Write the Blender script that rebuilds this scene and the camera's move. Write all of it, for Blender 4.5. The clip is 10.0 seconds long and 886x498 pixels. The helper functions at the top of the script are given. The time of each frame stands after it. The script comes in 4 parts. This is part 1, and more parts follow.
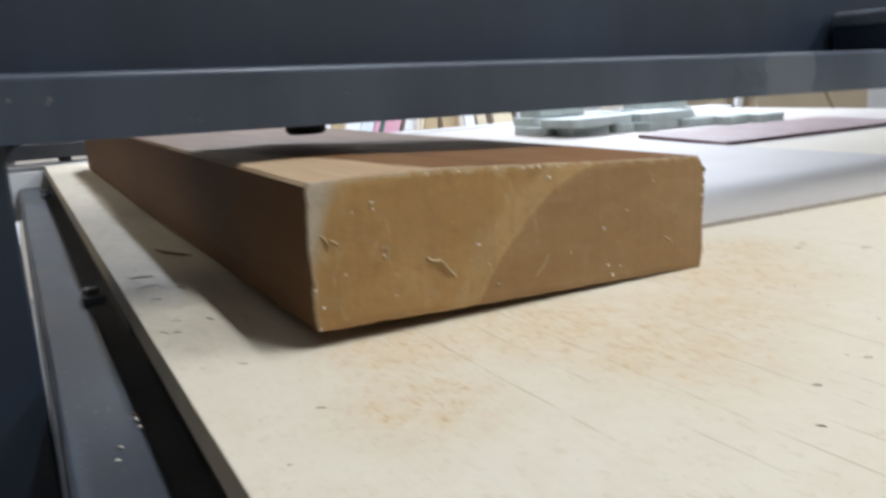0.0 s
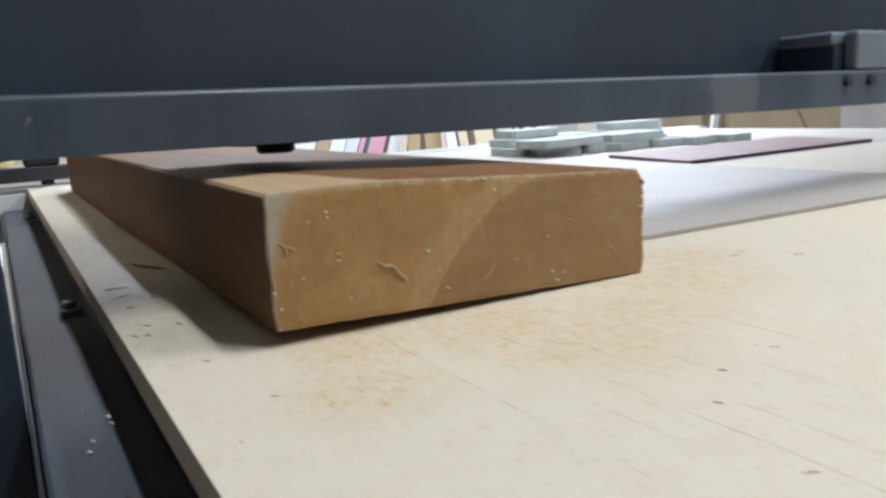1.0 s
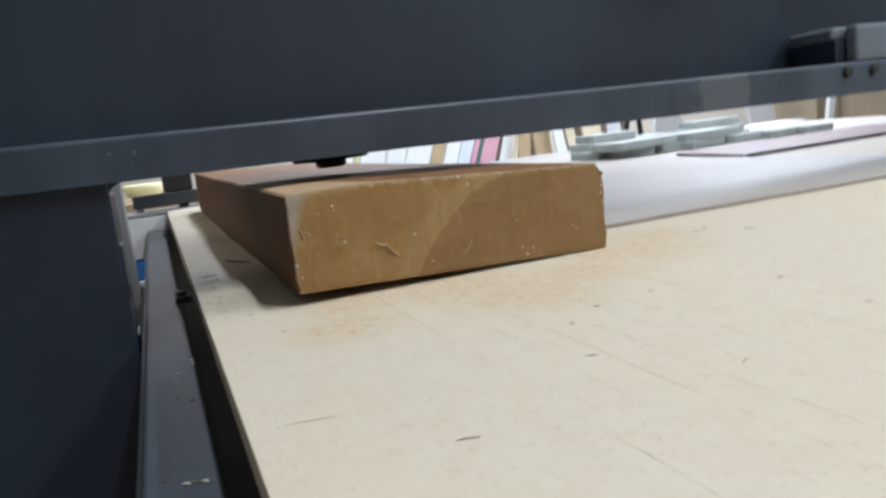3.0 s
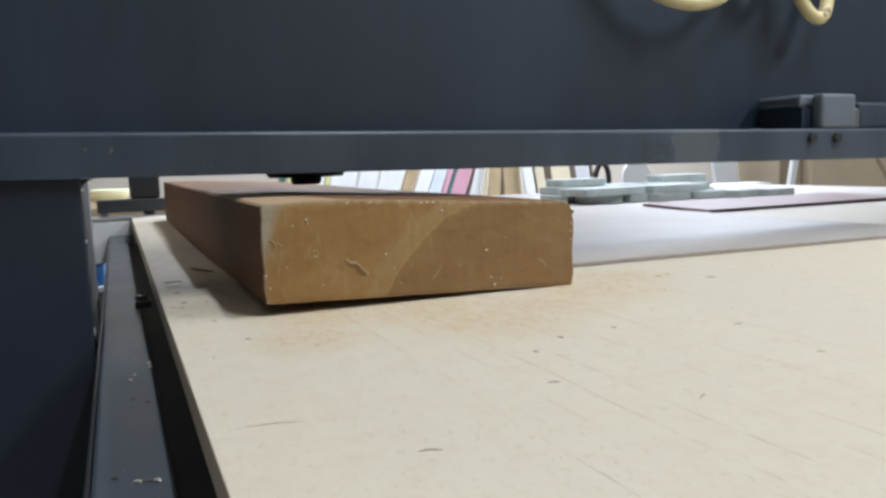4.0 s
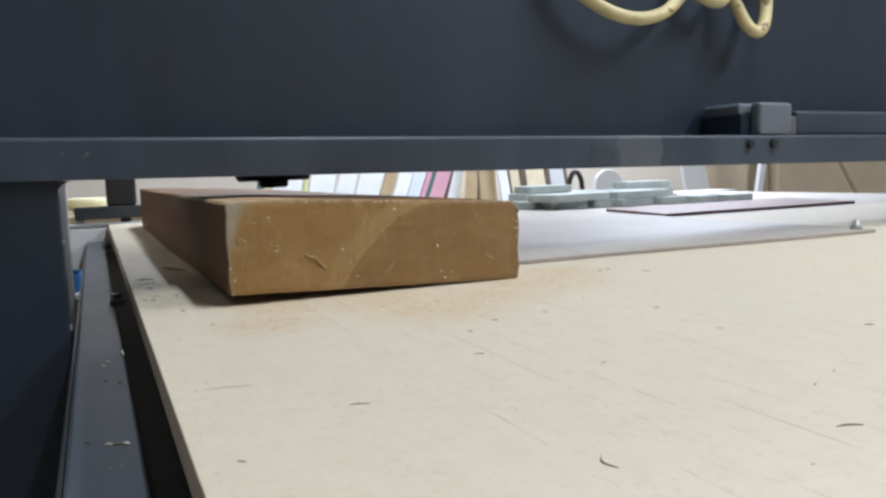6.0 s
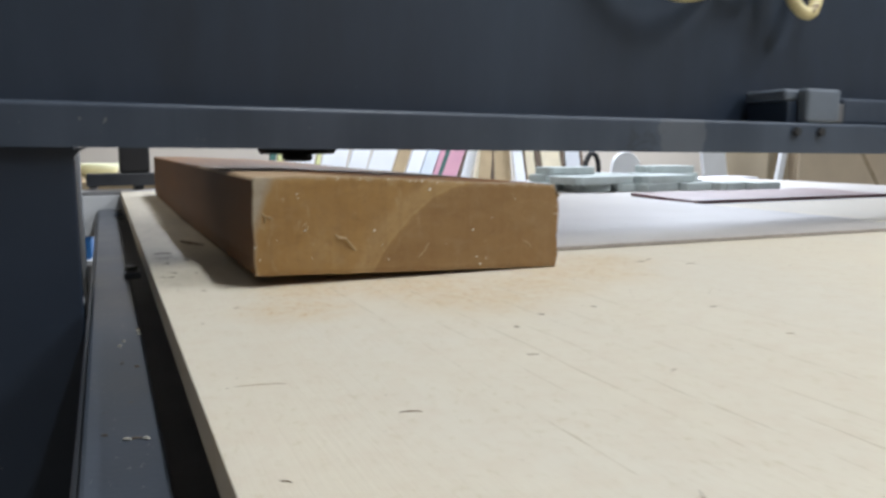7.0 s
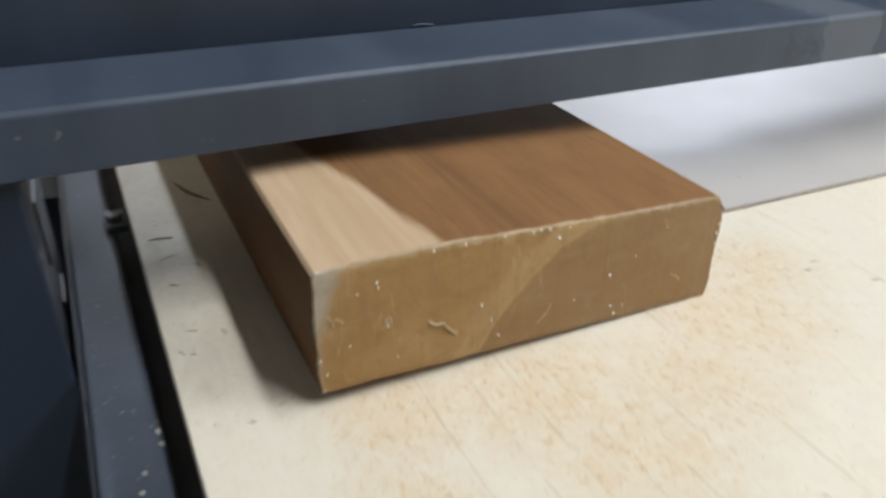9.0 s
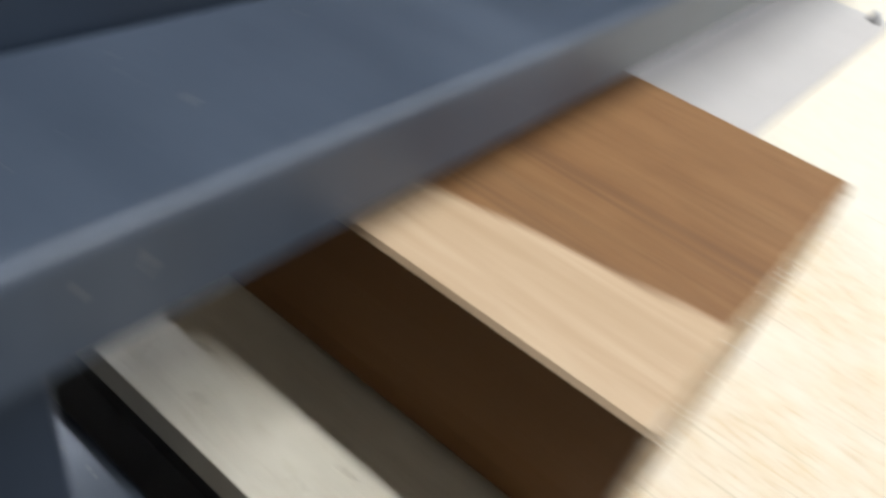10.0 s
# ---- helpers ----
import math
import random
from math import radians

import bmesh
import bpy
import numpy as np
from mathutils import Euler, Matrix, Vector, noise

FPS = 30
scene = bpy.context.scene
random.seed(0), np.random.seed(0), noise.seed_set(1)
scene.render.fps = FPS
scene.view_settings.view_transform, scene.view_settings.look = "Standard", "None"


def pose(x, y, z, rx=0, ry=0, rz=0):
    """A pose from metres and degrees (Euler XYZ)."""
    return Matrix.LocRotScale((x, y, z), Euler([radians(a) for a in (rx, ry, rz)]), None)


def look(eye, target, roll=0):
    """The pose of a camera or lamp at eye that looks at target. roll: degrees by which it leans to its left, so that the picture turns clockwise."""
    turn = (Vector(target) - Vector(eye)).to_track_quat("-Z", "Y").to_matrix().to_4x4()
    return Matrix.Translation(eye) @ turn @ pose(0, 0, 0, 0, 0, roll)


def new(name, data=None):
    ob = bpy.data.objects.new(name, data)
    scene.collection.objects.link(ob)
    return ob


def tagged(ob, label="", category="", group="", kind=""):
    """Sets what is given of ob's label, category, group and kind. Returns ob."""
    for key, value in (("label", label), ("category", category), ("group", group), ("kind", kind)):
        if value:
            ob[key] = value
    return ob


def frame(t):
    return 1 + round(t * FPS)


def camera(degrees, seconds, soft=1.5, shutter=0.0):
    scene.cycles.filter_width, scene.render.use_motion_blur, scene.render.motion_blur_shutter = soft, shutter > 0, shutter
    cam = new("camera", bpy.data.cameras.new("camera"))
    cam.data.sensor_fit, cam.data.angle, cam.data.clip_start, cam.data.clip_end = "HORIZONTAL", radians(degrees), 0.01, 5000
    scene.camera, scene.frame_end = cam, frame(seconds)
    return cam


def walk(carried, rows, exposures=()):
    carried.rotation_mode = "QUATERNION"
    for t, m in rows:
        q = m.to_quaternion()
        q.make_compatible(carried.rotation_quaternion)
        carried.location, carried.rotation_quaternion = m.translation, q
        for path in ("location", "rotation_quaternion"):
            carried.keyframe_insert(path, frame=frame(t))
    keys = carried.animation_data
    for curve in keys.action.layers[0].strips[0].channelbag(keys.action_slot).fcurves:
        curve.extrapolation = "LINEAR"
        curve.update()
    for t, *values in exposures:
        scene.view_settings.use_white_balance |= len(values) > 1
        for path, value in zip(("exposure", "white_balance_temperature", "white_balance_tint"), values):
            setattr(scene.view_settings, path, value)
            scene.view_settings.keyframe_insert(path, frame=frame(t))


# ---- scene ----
# exposure of the film camera, seconds and stops
EXPOSURES = [(0.0, -0.09), (0.5, -0.12), (1.5, -0.18), (2.7, -0.24), (4.0, -0.27), (7.0, -0.28), (8.0, -0.18), (9.0, 0.02), (9.5, 0.2), (10.0, 0.36)]
cam = camera(59.45, 10.0, soft=2.8, shutter=0.8)
walk(cam, [
    (0.0, look((-0.0886, -0.2651, 0.0963), (0.0974, 0.0786, 0.0110), -3.02)),
    (0.3, look((-0.0958, -0.2660, 0.0974), (0.0875, 0.0818, 0.0240), -2.50)),
    (0.5, look((-0.0945, -0.2756, 0.0921), (0.0866, 0.0744, 0.0233), -4.12)),
    (0.7, look((-0.0926, -0.2832, 0.0935), (0.0972, 0.0609, 0.0189), -3.50)),
    (1.0, look((-0.0880, -0.2954, 0.0936), (0.1054, 0.0469, 0.0196), -3.29)),
    (1.2, look((-0.0850, -0.3140, 0.0907), (0.1004, 0.0332, 0.0193), -2.65)),
    (1.5, look((-0.0818, -0.3511, 0.0877), (0.0735, 0.0084, 0.0062), -4.41)),
    (1.8, look((-0.0771, -0.3848, 0.0923), (0.0443, -0.0121, 0.0127), -6.61)),
    (2.0, look((-0.0746, -0.4028, 0.0935), (0.0498, -0.0309, 0.0146), -6.93)),
    (2.5, look((-0.0675, -0.4225, 0.0901), (0.0648, -0.0528, 0.0142), -8.49)),
    (2.7, look((-0.0635, -0.4265, 0.0901), (0.0656, -0.0548, 0.0190), -8.69)),
    (3.8, look((-0.0727, -0.4274, 0.0838), (0.0843, -0.0622, 0.0401), -1.08)),
    (4.0, look((-0.0717, -0.4304, 0.0838), (0.0811, -0.0636, 0.0381), -1.88)),
    (4.5, look((-0.0740, -0.4440, 0.0948), (0.0794, -0.0787, 0.0401), -2.63)),
    (5.0, look((-0.0715, -0.4696, 0.0784), (0.0927, -0.1074, 0.0349), -1.51)),
    (5.2, look((-0.0715, -0.4756, 0.0794), (0.0939, -0.1142, 0.0355), -1.91)),
    (6.3, look((-0.0702, -0.4723, 0.0782), (0.0902, -0.1081, 0.0382), -1.77)),
    (6.5, look((-0.0712, -0.4653, 0.0802), (0.0886, -0.1013, 0.0366), -1.37)),
    (7.0, look((-0.0748, -0.4401, 0.0803), (0.0830, -0.0764, 0.0274), -0.07)),
    (7.5, look((-0.0740, -0.3894, 0.1308), (0.0758, -0.0278, 0.0484), 1.96)),
    (8.0, look((-0.0764, -0.3358, 0.1515), (0.0769, 0.0095, 0.0203), 2.99)),
    (8.5, look((-0.0787, -0.2845, 0.1825), (0.0655, 0.0543, 0.0263), 3.06)),
    (8.8, look((-0.0641, -0.2534, 0.2073), (0.0823, 0.0637, 0.0122), -1.11)),
    (9.0, look((-0.0613, -0.2366, 0.2102), (0.0902, 0.0763, 0.0124), 0.54)),
    (9.3, look((-0.0828, -0.1716, 0.2252), (0.1049, 0.0942, -0.0075), 6.60)),
    (9.5, look((-0.1055, -0.1347, 0.2179), (0.1178, 0.0934, -0.0231), 8.67)),
    (9.6, look((-0.1210, -0.1144, 0.2138), (0.1189, 0.0951, -0.0281), 10.71)),
    (9.7, look((-0.1258, -0.0986, 0.2108), (0.1210, 0.1000, -0.0335), 8.46)),
    (9.8, look((-0.1387, -0.0763, 0.2121), (0.1213, 0.1041, -0.0325), 9.49)),
    (9.9, look((-0.1381, -0.0393, 0.2085), (0.1287, 0.1160, -0.0458), 13.66)),
    (10.0, look((-0.1382, -0.0098, 0.2021), (0.1330, 0.1459, -0.0473), 14.39)),
], exposures=EXPOSURES)

# ---- light ----
world = bpy.data.worlds.new("world")
scene.world = world
world.use_nodes = True
world.node_tree.nodes["Background"].inputs["Color"].default_value = (0.8, 0.9, 1.0, 1)
world.node_tree.nodes["Background"].inputs["Strength"].default_value = 0.02

# tubes run front to back below the ceiling: x, y, watts; those behind the machine are a cooler white, the one by the
# west wall is tinted warm to stand in for bounced light
TUBES = [(0.54, -0.45, 30), (1.75, -1.15, 54), (0.7, 2.3, 64), (2.6, 2.4, 150), (-1.7, 2.0, 15)]
LAMP_Z = 1.75


def tube_lamp(x, y, watts):
    lamp = bpy.data.lights.new("tube_light", "AREA")
    lamp.shape, lamp.size, lamp.size_y = "RECTANGLE", 0.1, 1.2
    lamp.energy, lamp.color = watts, ((1.0, 0.92, 0.76) if x < 0 else (0.85, 0.93, 1.08) if y > 0 else (0.905, 0.955, 1.015))
    ob = new("tube_light", lamp)
    ob.matrix_world = pose(x, y, LAMP_Z - 0.035)


for lamp_x, lamp_y, lamp_w in TUBES:
    tube_lamp(lamp_x, lamp_y, lamp_w)


# ---- materials ----
def material(name, rough=0.5, metal=0.0, spec=0.5):
    m = bpy.data.materials.new(name)
    m.use_nodes = True
    nt = m.node_tree
    b = nt.nodes["Principled BSDF"]
    b.inputs["Roughness"].default_value = rough
    b.inputs["Metallic"].default_value = metal
    b.inputs["Specular IOR Level"].default_value = spec
    return m, nt, b


def node(nt, kind, **props):
    n = nt.nodes.new(kind)
    for k, v in props.items():
        setattr(n, k, v)
    return n


def coords(nt, scale=(1, 1, 1), turn=(0, 0, 0), world_space=False):
    """Object coordinates, or world coordinates from the geometry, scaled."""
    if world_space:
        src = node(nt, "ShaderNodeNewGeometry").outputs["Position"]
    else:
        src = node(nt, "ShaderNodeTexCoord").outputs["Object"]
    mp = node(nt, "ShaderNodeMapping")
    mp.inputs["Scale"].default_value = scale
    mp.inputs["Rotation"].default_value = turn
    nt.links.new(src, mp.inputs["Vector"])
    return mp.outputs["Vector"]


def noise_tex(nt, vec, scale, detail=4, rough=0.55, distort=0.0):
    n = node(nt, "ShaderNodeTexNoise")
    n.inputs["Scale"].default_value = scale
    n.inputs["Detail"].default_value = detail
    n.inputs["Roughness"].default_value = rough
    n.inputs["Distortion"].default_value = distort
    nt.links.new(vec, n.inputs["Vector"])
    return n.outputs["Fac"]


def ramp(nt, fac, stops):
    r = node(nt, "ShaderNodeValToRGB")
    e = r.color_ramp.elements
    while len(e) < len(stops):
        e.new(0.5)
    for el, (p, c) in zip(e, stops):
        el.position = p
        el.color = (*c, 1) if len(c) == 3 else (c[0], c[0], c[0], 1)
    nt.links.new(fac, r.inputs["Fac"])
    return r.outputs["Color"]


def mix(nt, fac, a, b, how="MIX"):
    n = node(nt, "ShaderNodeMix", data_type="RGBA", blend_type=how)
    for sock, val in ((n.inputs["Factor"], fac), (n.inputs[6], a), (n.inputs[7], b)):
        if isinstance(val, (int, float)):
            sock.default_value = val
        elif isinstance(val, tuple):
            sock.default_value = (*val, 1)
        else:
            nt.links.new(val, sock)
    return n.outputs[2]


def calc(nt, op, a, b=0.0, c=0.0):
    n = node(nt, "ShaderNodeMath", operation=op)
    for sock, val in zip(n.inputs, (a, b, c)):
        if isinstance(val, (int, float)):
            sock.default_value = val
        else:
            nt.links.new(val, sock)
    return n.outputs[0]


def bump(nt, b, height, strength, dist=0.001):
    n = node(nt, "ShaderNodeBump")
    n.inputs["Strength"].default_value = strength
    n.inputs["Distance"].default_value = dist
    nt.links.new(height, n.inputs["Height"])
    nt.links.new(n.outputs["Normal"], b.inputs["Normal"])


def xyz(nt, vec):
    s = node(nt, "ShaderNodeSeparateXYZ")
    nt.links.new(vec, s.inputs[0])
    return s.outputs


def mottled(name, colour, vary=0.25, scale=8.0, rough=0.5, metal=0.0, grain=200.0, relief=0.15, dist=0.0006, spec=0.5, speck=None):
    """A plain painted or moulded surface: two scales of tone, fine relief, uneven gloss, dust specks."""
    m, nt, b = material(name, rough, metal, spec)
    v = coords(nt, world_space=True)
    big = noise_tex(nt, v, scale, 5)
    fine = noise_tex(nt, v, grain, 3)
    lo = tuple(c * (1 - vary) for c in colour)
    hi = tuple(min(1, c * (1 + vary)) for c in colour)
    col = ramp(nt, big, [(0.3, lo), (0.7, hi)])
    col = mix(nt, calc(nt, "MULTIPLY", fine, vary * 0.5), col, tuple(c * 0.6 for c in colour))
    if speck:
        sp = ramp(nt, noise_tex(nt, v, speck[1], 2, 0.6), [(speck[2], (0, 0, 0)), (speck[2] + 0.03, (1, 1, 1))])
        col = mix(nt, sp, col, speck[0])
    nt.links.new(col, b.inputs["Base Color"])
    nt.links.new(ramp(nt, big, [(0.25, (max(0, rough - 0.08),)), (0.75, (min(1, rough + 0.1),))]), b.inputs["Roughness"])
    bump(nt, b, fine, relief, dist)
    return m


def plywood_material():
    """Raw veneer, grain along y; tan rubbed flecks in patches before the block, scored lines along the grain."""
    m, nt, b = material("raw_plywood", 0.62, 0, 0.35)
    v = coords(nt, world_space=True)
    px, py, pz = xyz(nt, v)
    grain = noise_tex(nt, coords(nt, (120, 6, 90), (0, 0, 0.03), True), 1.0, 6, 0.65, 1.2)
    fine = noise_tex(nt, coords(nt, (700, 26, 700), world_space=True), 1.0, 3, 0.6)
    blotch = noise_tex(nt, v, 7.0, 4)
    col = ramp(nt, grain, [(0.2, (0.625, 0.548, 0.415)), (0.5, (0.655, 0.585, 0.452)), (0.85, (0.674, 0.61, 0.48))])
    col = mix(nt, calc(nt, "MULTIPLY", blotch, 0.55), col, (0.705, 0.66, 0.56))
    wiped = ramp(nt, noise_tex(nt, coords(nt, (5.5, 2.2, 1), world_space=True), 1.0, 5, 0.6), [(0.38, (0, 0, 0)), (0.66, (1, 1, 1))])
    col = mix(nt, calc(nt, "MULTIPLY", wiped, 0.3), col, (0.61, 0.595, 0.545))
    veins = ramp(nt, noise_tex(nt, coords(nt, (90, 2.2, 1), world_space=True), 1.0, 4, 0.65, 0.3), [(0.56, (0, 0, 0)), (0.66, (1, 1, 1))])
    col = mix(nt, calc(nt, "MULTIPLY", veins, 0.05), col, (0.50, 0.43, 0.31))
    # patches of rubbed stain: x, y, radius
    spread = None
    for cx, cy, rad in ((0.026, -0.018, 0.034), (0.008, -0.066, 0.030), (0.086, -0.030, 0.045), (0.104, -0.072, 0.045), (0.20, -0.020, 0.050), (0.150, -0.050, 0.042), (0.24, 0.008, 0.038)):
        dx, dy = calc(nt, "SUBTRACT", px, cx), calc(nt, "SUBTRACT", py, cy)
        far = calc(nt, "DIVIDE", calc(nt, "SQRT", calc(nt, "ADD", calc(nt, "MULTIPLY", dx, dx), calc(nt, "MULTIPLY", dy, dy))), rad)
        near = calc(nt, "MAXIMUM", calc(nt, "SUBTRACT", 1.0, calc(nt, "MULTIPLY", far, 0.62)), 0.0)
        spread = near if spread is None else calc(nt, "MAXIMUM", spread, near)
    ragged = noise_tex(nt, v, 48.0, 6, 0.75)
    # broad soft tan; partly the warm light before the block, put into the colour
    bloom = ramp(nt, calc(nt, "MULTIPLY", spread, calc(nt, "ADD", noise_tex(nt, v, 30.0, 5, 0.65), 0.4)), [(0.10, (0, 0, 0)), (0.75, (1, 1, 1))])
    col = mix(nt, calc(nt, "MULTIPLY", bloom, 0.26), col, (0.60, 0.465, 0.275))
    zone = ramp(nt, calc(nt, "MULTIPLY", spread, calc(nt, "ADD", ragged, 0.25)), [(0.20, (0, 0, 0)), (0.58, (1, 1, 1))])
    wash = ramp(nt, noise_tex(nt, v, 95.0, 7, 0.78), [(0.40, (0, 0, 0)), (0.66, (1, 1, 1))])
    col = mix(nt, calc(nt, "MULTIPLY", calc(nt, "MULTIPLY", zone, wash), 0.50), col, (0.545, 0.365, 0.155))
    fleck = ramp(nt, noise_tex(nt, coords(nt, (330, 150, 1), (0, 0, 0.95), True), 1.0, 5, 0.7, 0.5), [(0.54, (0, 0, 0)), (0.62, (1, 1, 1))])
    col = mix(nt, calc(nt, "MULTIPLY", calc(nt, "MULTIPLY", zone, fleck), 0.55), col, (0.46, 0.262, 0.085))
    # a thinner scatter of the same flecks, and faint pinkish clouds, over the rest
    loose = ramp(nt, noise_tex(nt, v, 26.0, 4, 0.7), [(0.46, (0, 0, 0)), (0.70, (1, 1, 1))])
    sparse = ramp(nt, noise_tex(nt, coords(nt, (240, 110, 1), (0, 0, -0.2), True), 1.0, 7, 0.8, 0.6), [(0.55, (0, 0, 0)), (0.68, (1, 1, 1))])
    col = mix(nt, calc(nt, "MULTIPLY", calc(nt, "MULTIPLY", loose, sparse), 0.22), col, (0.47, 0.36, 0.20))
    pinkish = ramp(nt, noise_tex(nt, v, 64.0, 6, 0.78), [(0.45, (0, 0, 0)), (0.70, (1, 1, 1))])
    col = mix(nt, calc(nt, "MULTIPLY", pinkish, 0.55), col, (0.615, 0.525, 0.415))
    # grimy smears along the open strip beside the block; their grey also paints its dimmer light
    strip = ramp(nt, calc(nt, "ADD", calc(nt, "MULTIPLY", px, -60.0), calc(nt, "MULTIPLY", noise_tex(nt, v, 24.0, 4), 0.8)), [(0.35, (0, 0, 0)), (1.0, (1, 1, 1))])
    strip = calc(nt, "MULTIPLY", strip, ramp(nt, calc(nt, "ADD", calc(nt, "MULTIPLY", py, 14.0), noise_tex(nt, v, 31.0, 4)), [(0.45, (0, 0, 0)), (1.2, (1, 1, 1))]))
    grime_dim = ramp(nt, noise_tex(nt, coords(nt, (60, 26, 1), (0, 0, 0.5), True), 1.0, 6, 0.7, 0.8), [(0.40, (0.25, 0.25, 0.25)), (0.68, (1, 1, 1))])
    col = mix(nt, calc(nt, "MULTIPLY", calc(nt, "MULTIPLY", strip, grime_dim), 0.42), col, (0.375, 0.336, 0.258))
    # pale olive and grey rubbed marks all over
    rubbed = ramp(nt, noise_tex(nt, coords(nt, (260, 170, 1), (0, 0, 0.7), True), 1.0, 4, 0.7, 0.6), [(0.57, (0, 0, 0)), (0.66, (1, 1, 1))])
    col = mix(nt, calc(nt, "MULTIPLY", calc(nt, "MULTIPLY", rubbed, ramp(nt, noise_tex(nt, v, 17.0, 4, 0.65), [(0.30, (0.25, 0.25, 0.25)), (0.6, (1, 1, 1))])), 0.40), col, (0.48, 0.41, 0.25))
    # scored cutter lines along the grain, worn away in places
    wob = calc(nt, "MULTIPLY", calc(nt, "SUBTRACT", noise_tex(nt, coords(nt, (4, 9, 1), world_space=True), 1.0, 3), 0.5), 0.006)
    way = calc(nt, "ADD", px, wob)
    score = None
    for lx in (0.0405, 0.0615, 0.0785, 0.0955, 0.112, 0.129, 0.162, 0.205, 0.292):
        hair = calc(nt, "LESS_THAN", calc(nt, "ABSOLUTE", calc(nt, "SUBTRACT", way, lx)), 0.00040)
        score = hair if score is None else calc(nt, "MAXIMUM", score, hair)
    broken = ramp(nt, noise_tex(nt, coords(nt, (70, 24, 1), world_space=True), 1.0, 5, 0.7), [(0.46, (0, 0, 0)), (0.62, (1, 1, 1))])
    score = calc(nt, "MULTIPLY", score, broken)
    col = mix(nt, calc(nt, "MULTIPLY", score, 0.5), col, (0.33, 0.26, 0.15))
    speck = ramp(nt, noise_tex(nt, v, 420.0, 2, 0.6), [(0.71, (0, 0, 0)), (0.75, (1, 1, 1))])
    col = mix(nt, calc(nt, "MULTIPLY", speck, 0.4), col, (0.32, 0.25, 0.17))
    nt.links.new(col, b.inputs["Base Color"])
    h = calc(nt, "SUBTRACT", calc(nt, "ADD", calc(nt, "MULTIPLY", grain, 0.5), calc(nt, "MULTIPLY", fine, 0.5)), score)
    bump(nt, b, h, 0.25, 0.0008)
    return m


def laminate_material():
    m, nt, b = material("white_laminate", 0.5, 0, 0.4)
    v = coords(nt, world_space=True)
    big = noise_tex(nt, v, 5.0, 5)
    col = ramp(nt, big, [(0.3, (0.41, 0.382, 0.355)), (0.7, (0.465, 0.438, 0.412))])
    dust = ramp(nt, noise_tex(nt, v, 60.0, 5, 0.7), [(0.5, (0, 0, 0)), (0.8, (1, 1, 1))])
    col = mix(nt, calc(nt, "MULTIPLY", dust, 0.18), col, (0.50, 0.45, 0.37))
    speck = ramp(nt, noise_tex(nt, coords(nt, (300, 130, 1), (0, 0, 1.3), True), 1.0, 2, 0.6), [(0.69, (0, 0, 0)), (0.73, (1, 1, 1))])
    col = mix(nt, calc(nt, "MULTIPLY", speck, 0.4), col, (0.36, 0.30, 0.24))
    up = calc(nt, "GREATER_THAN", xyz(nt, node(nt, "ShaderNodeNewGeometry").outputs["Normal"])[2], 0.7)
    # grey-brown cut edges, darkened to paint the shade that falls on them
    core_shade = ramp(nt, noise_tex(nt, v, 240.0, 4), [(0.3, (0.30, 0.268, 0.235)), (0.7, (0.41, 0.37, 0.325))])
    col = mix(nt, up, core_shade, col)
    nt.links.new(col, b.inputs["Base Color"])
    nt.links.new(ramp(nt, noise_tex(nt, v, 22.0, 4), [(0.3, (0.50,)), (0.75, (0.56,))]), b.inputs["Roughness"])
    bump(nt, b, noise_tex(nt, v, 160.0, 3), 0.05, 0.0005)
    return m


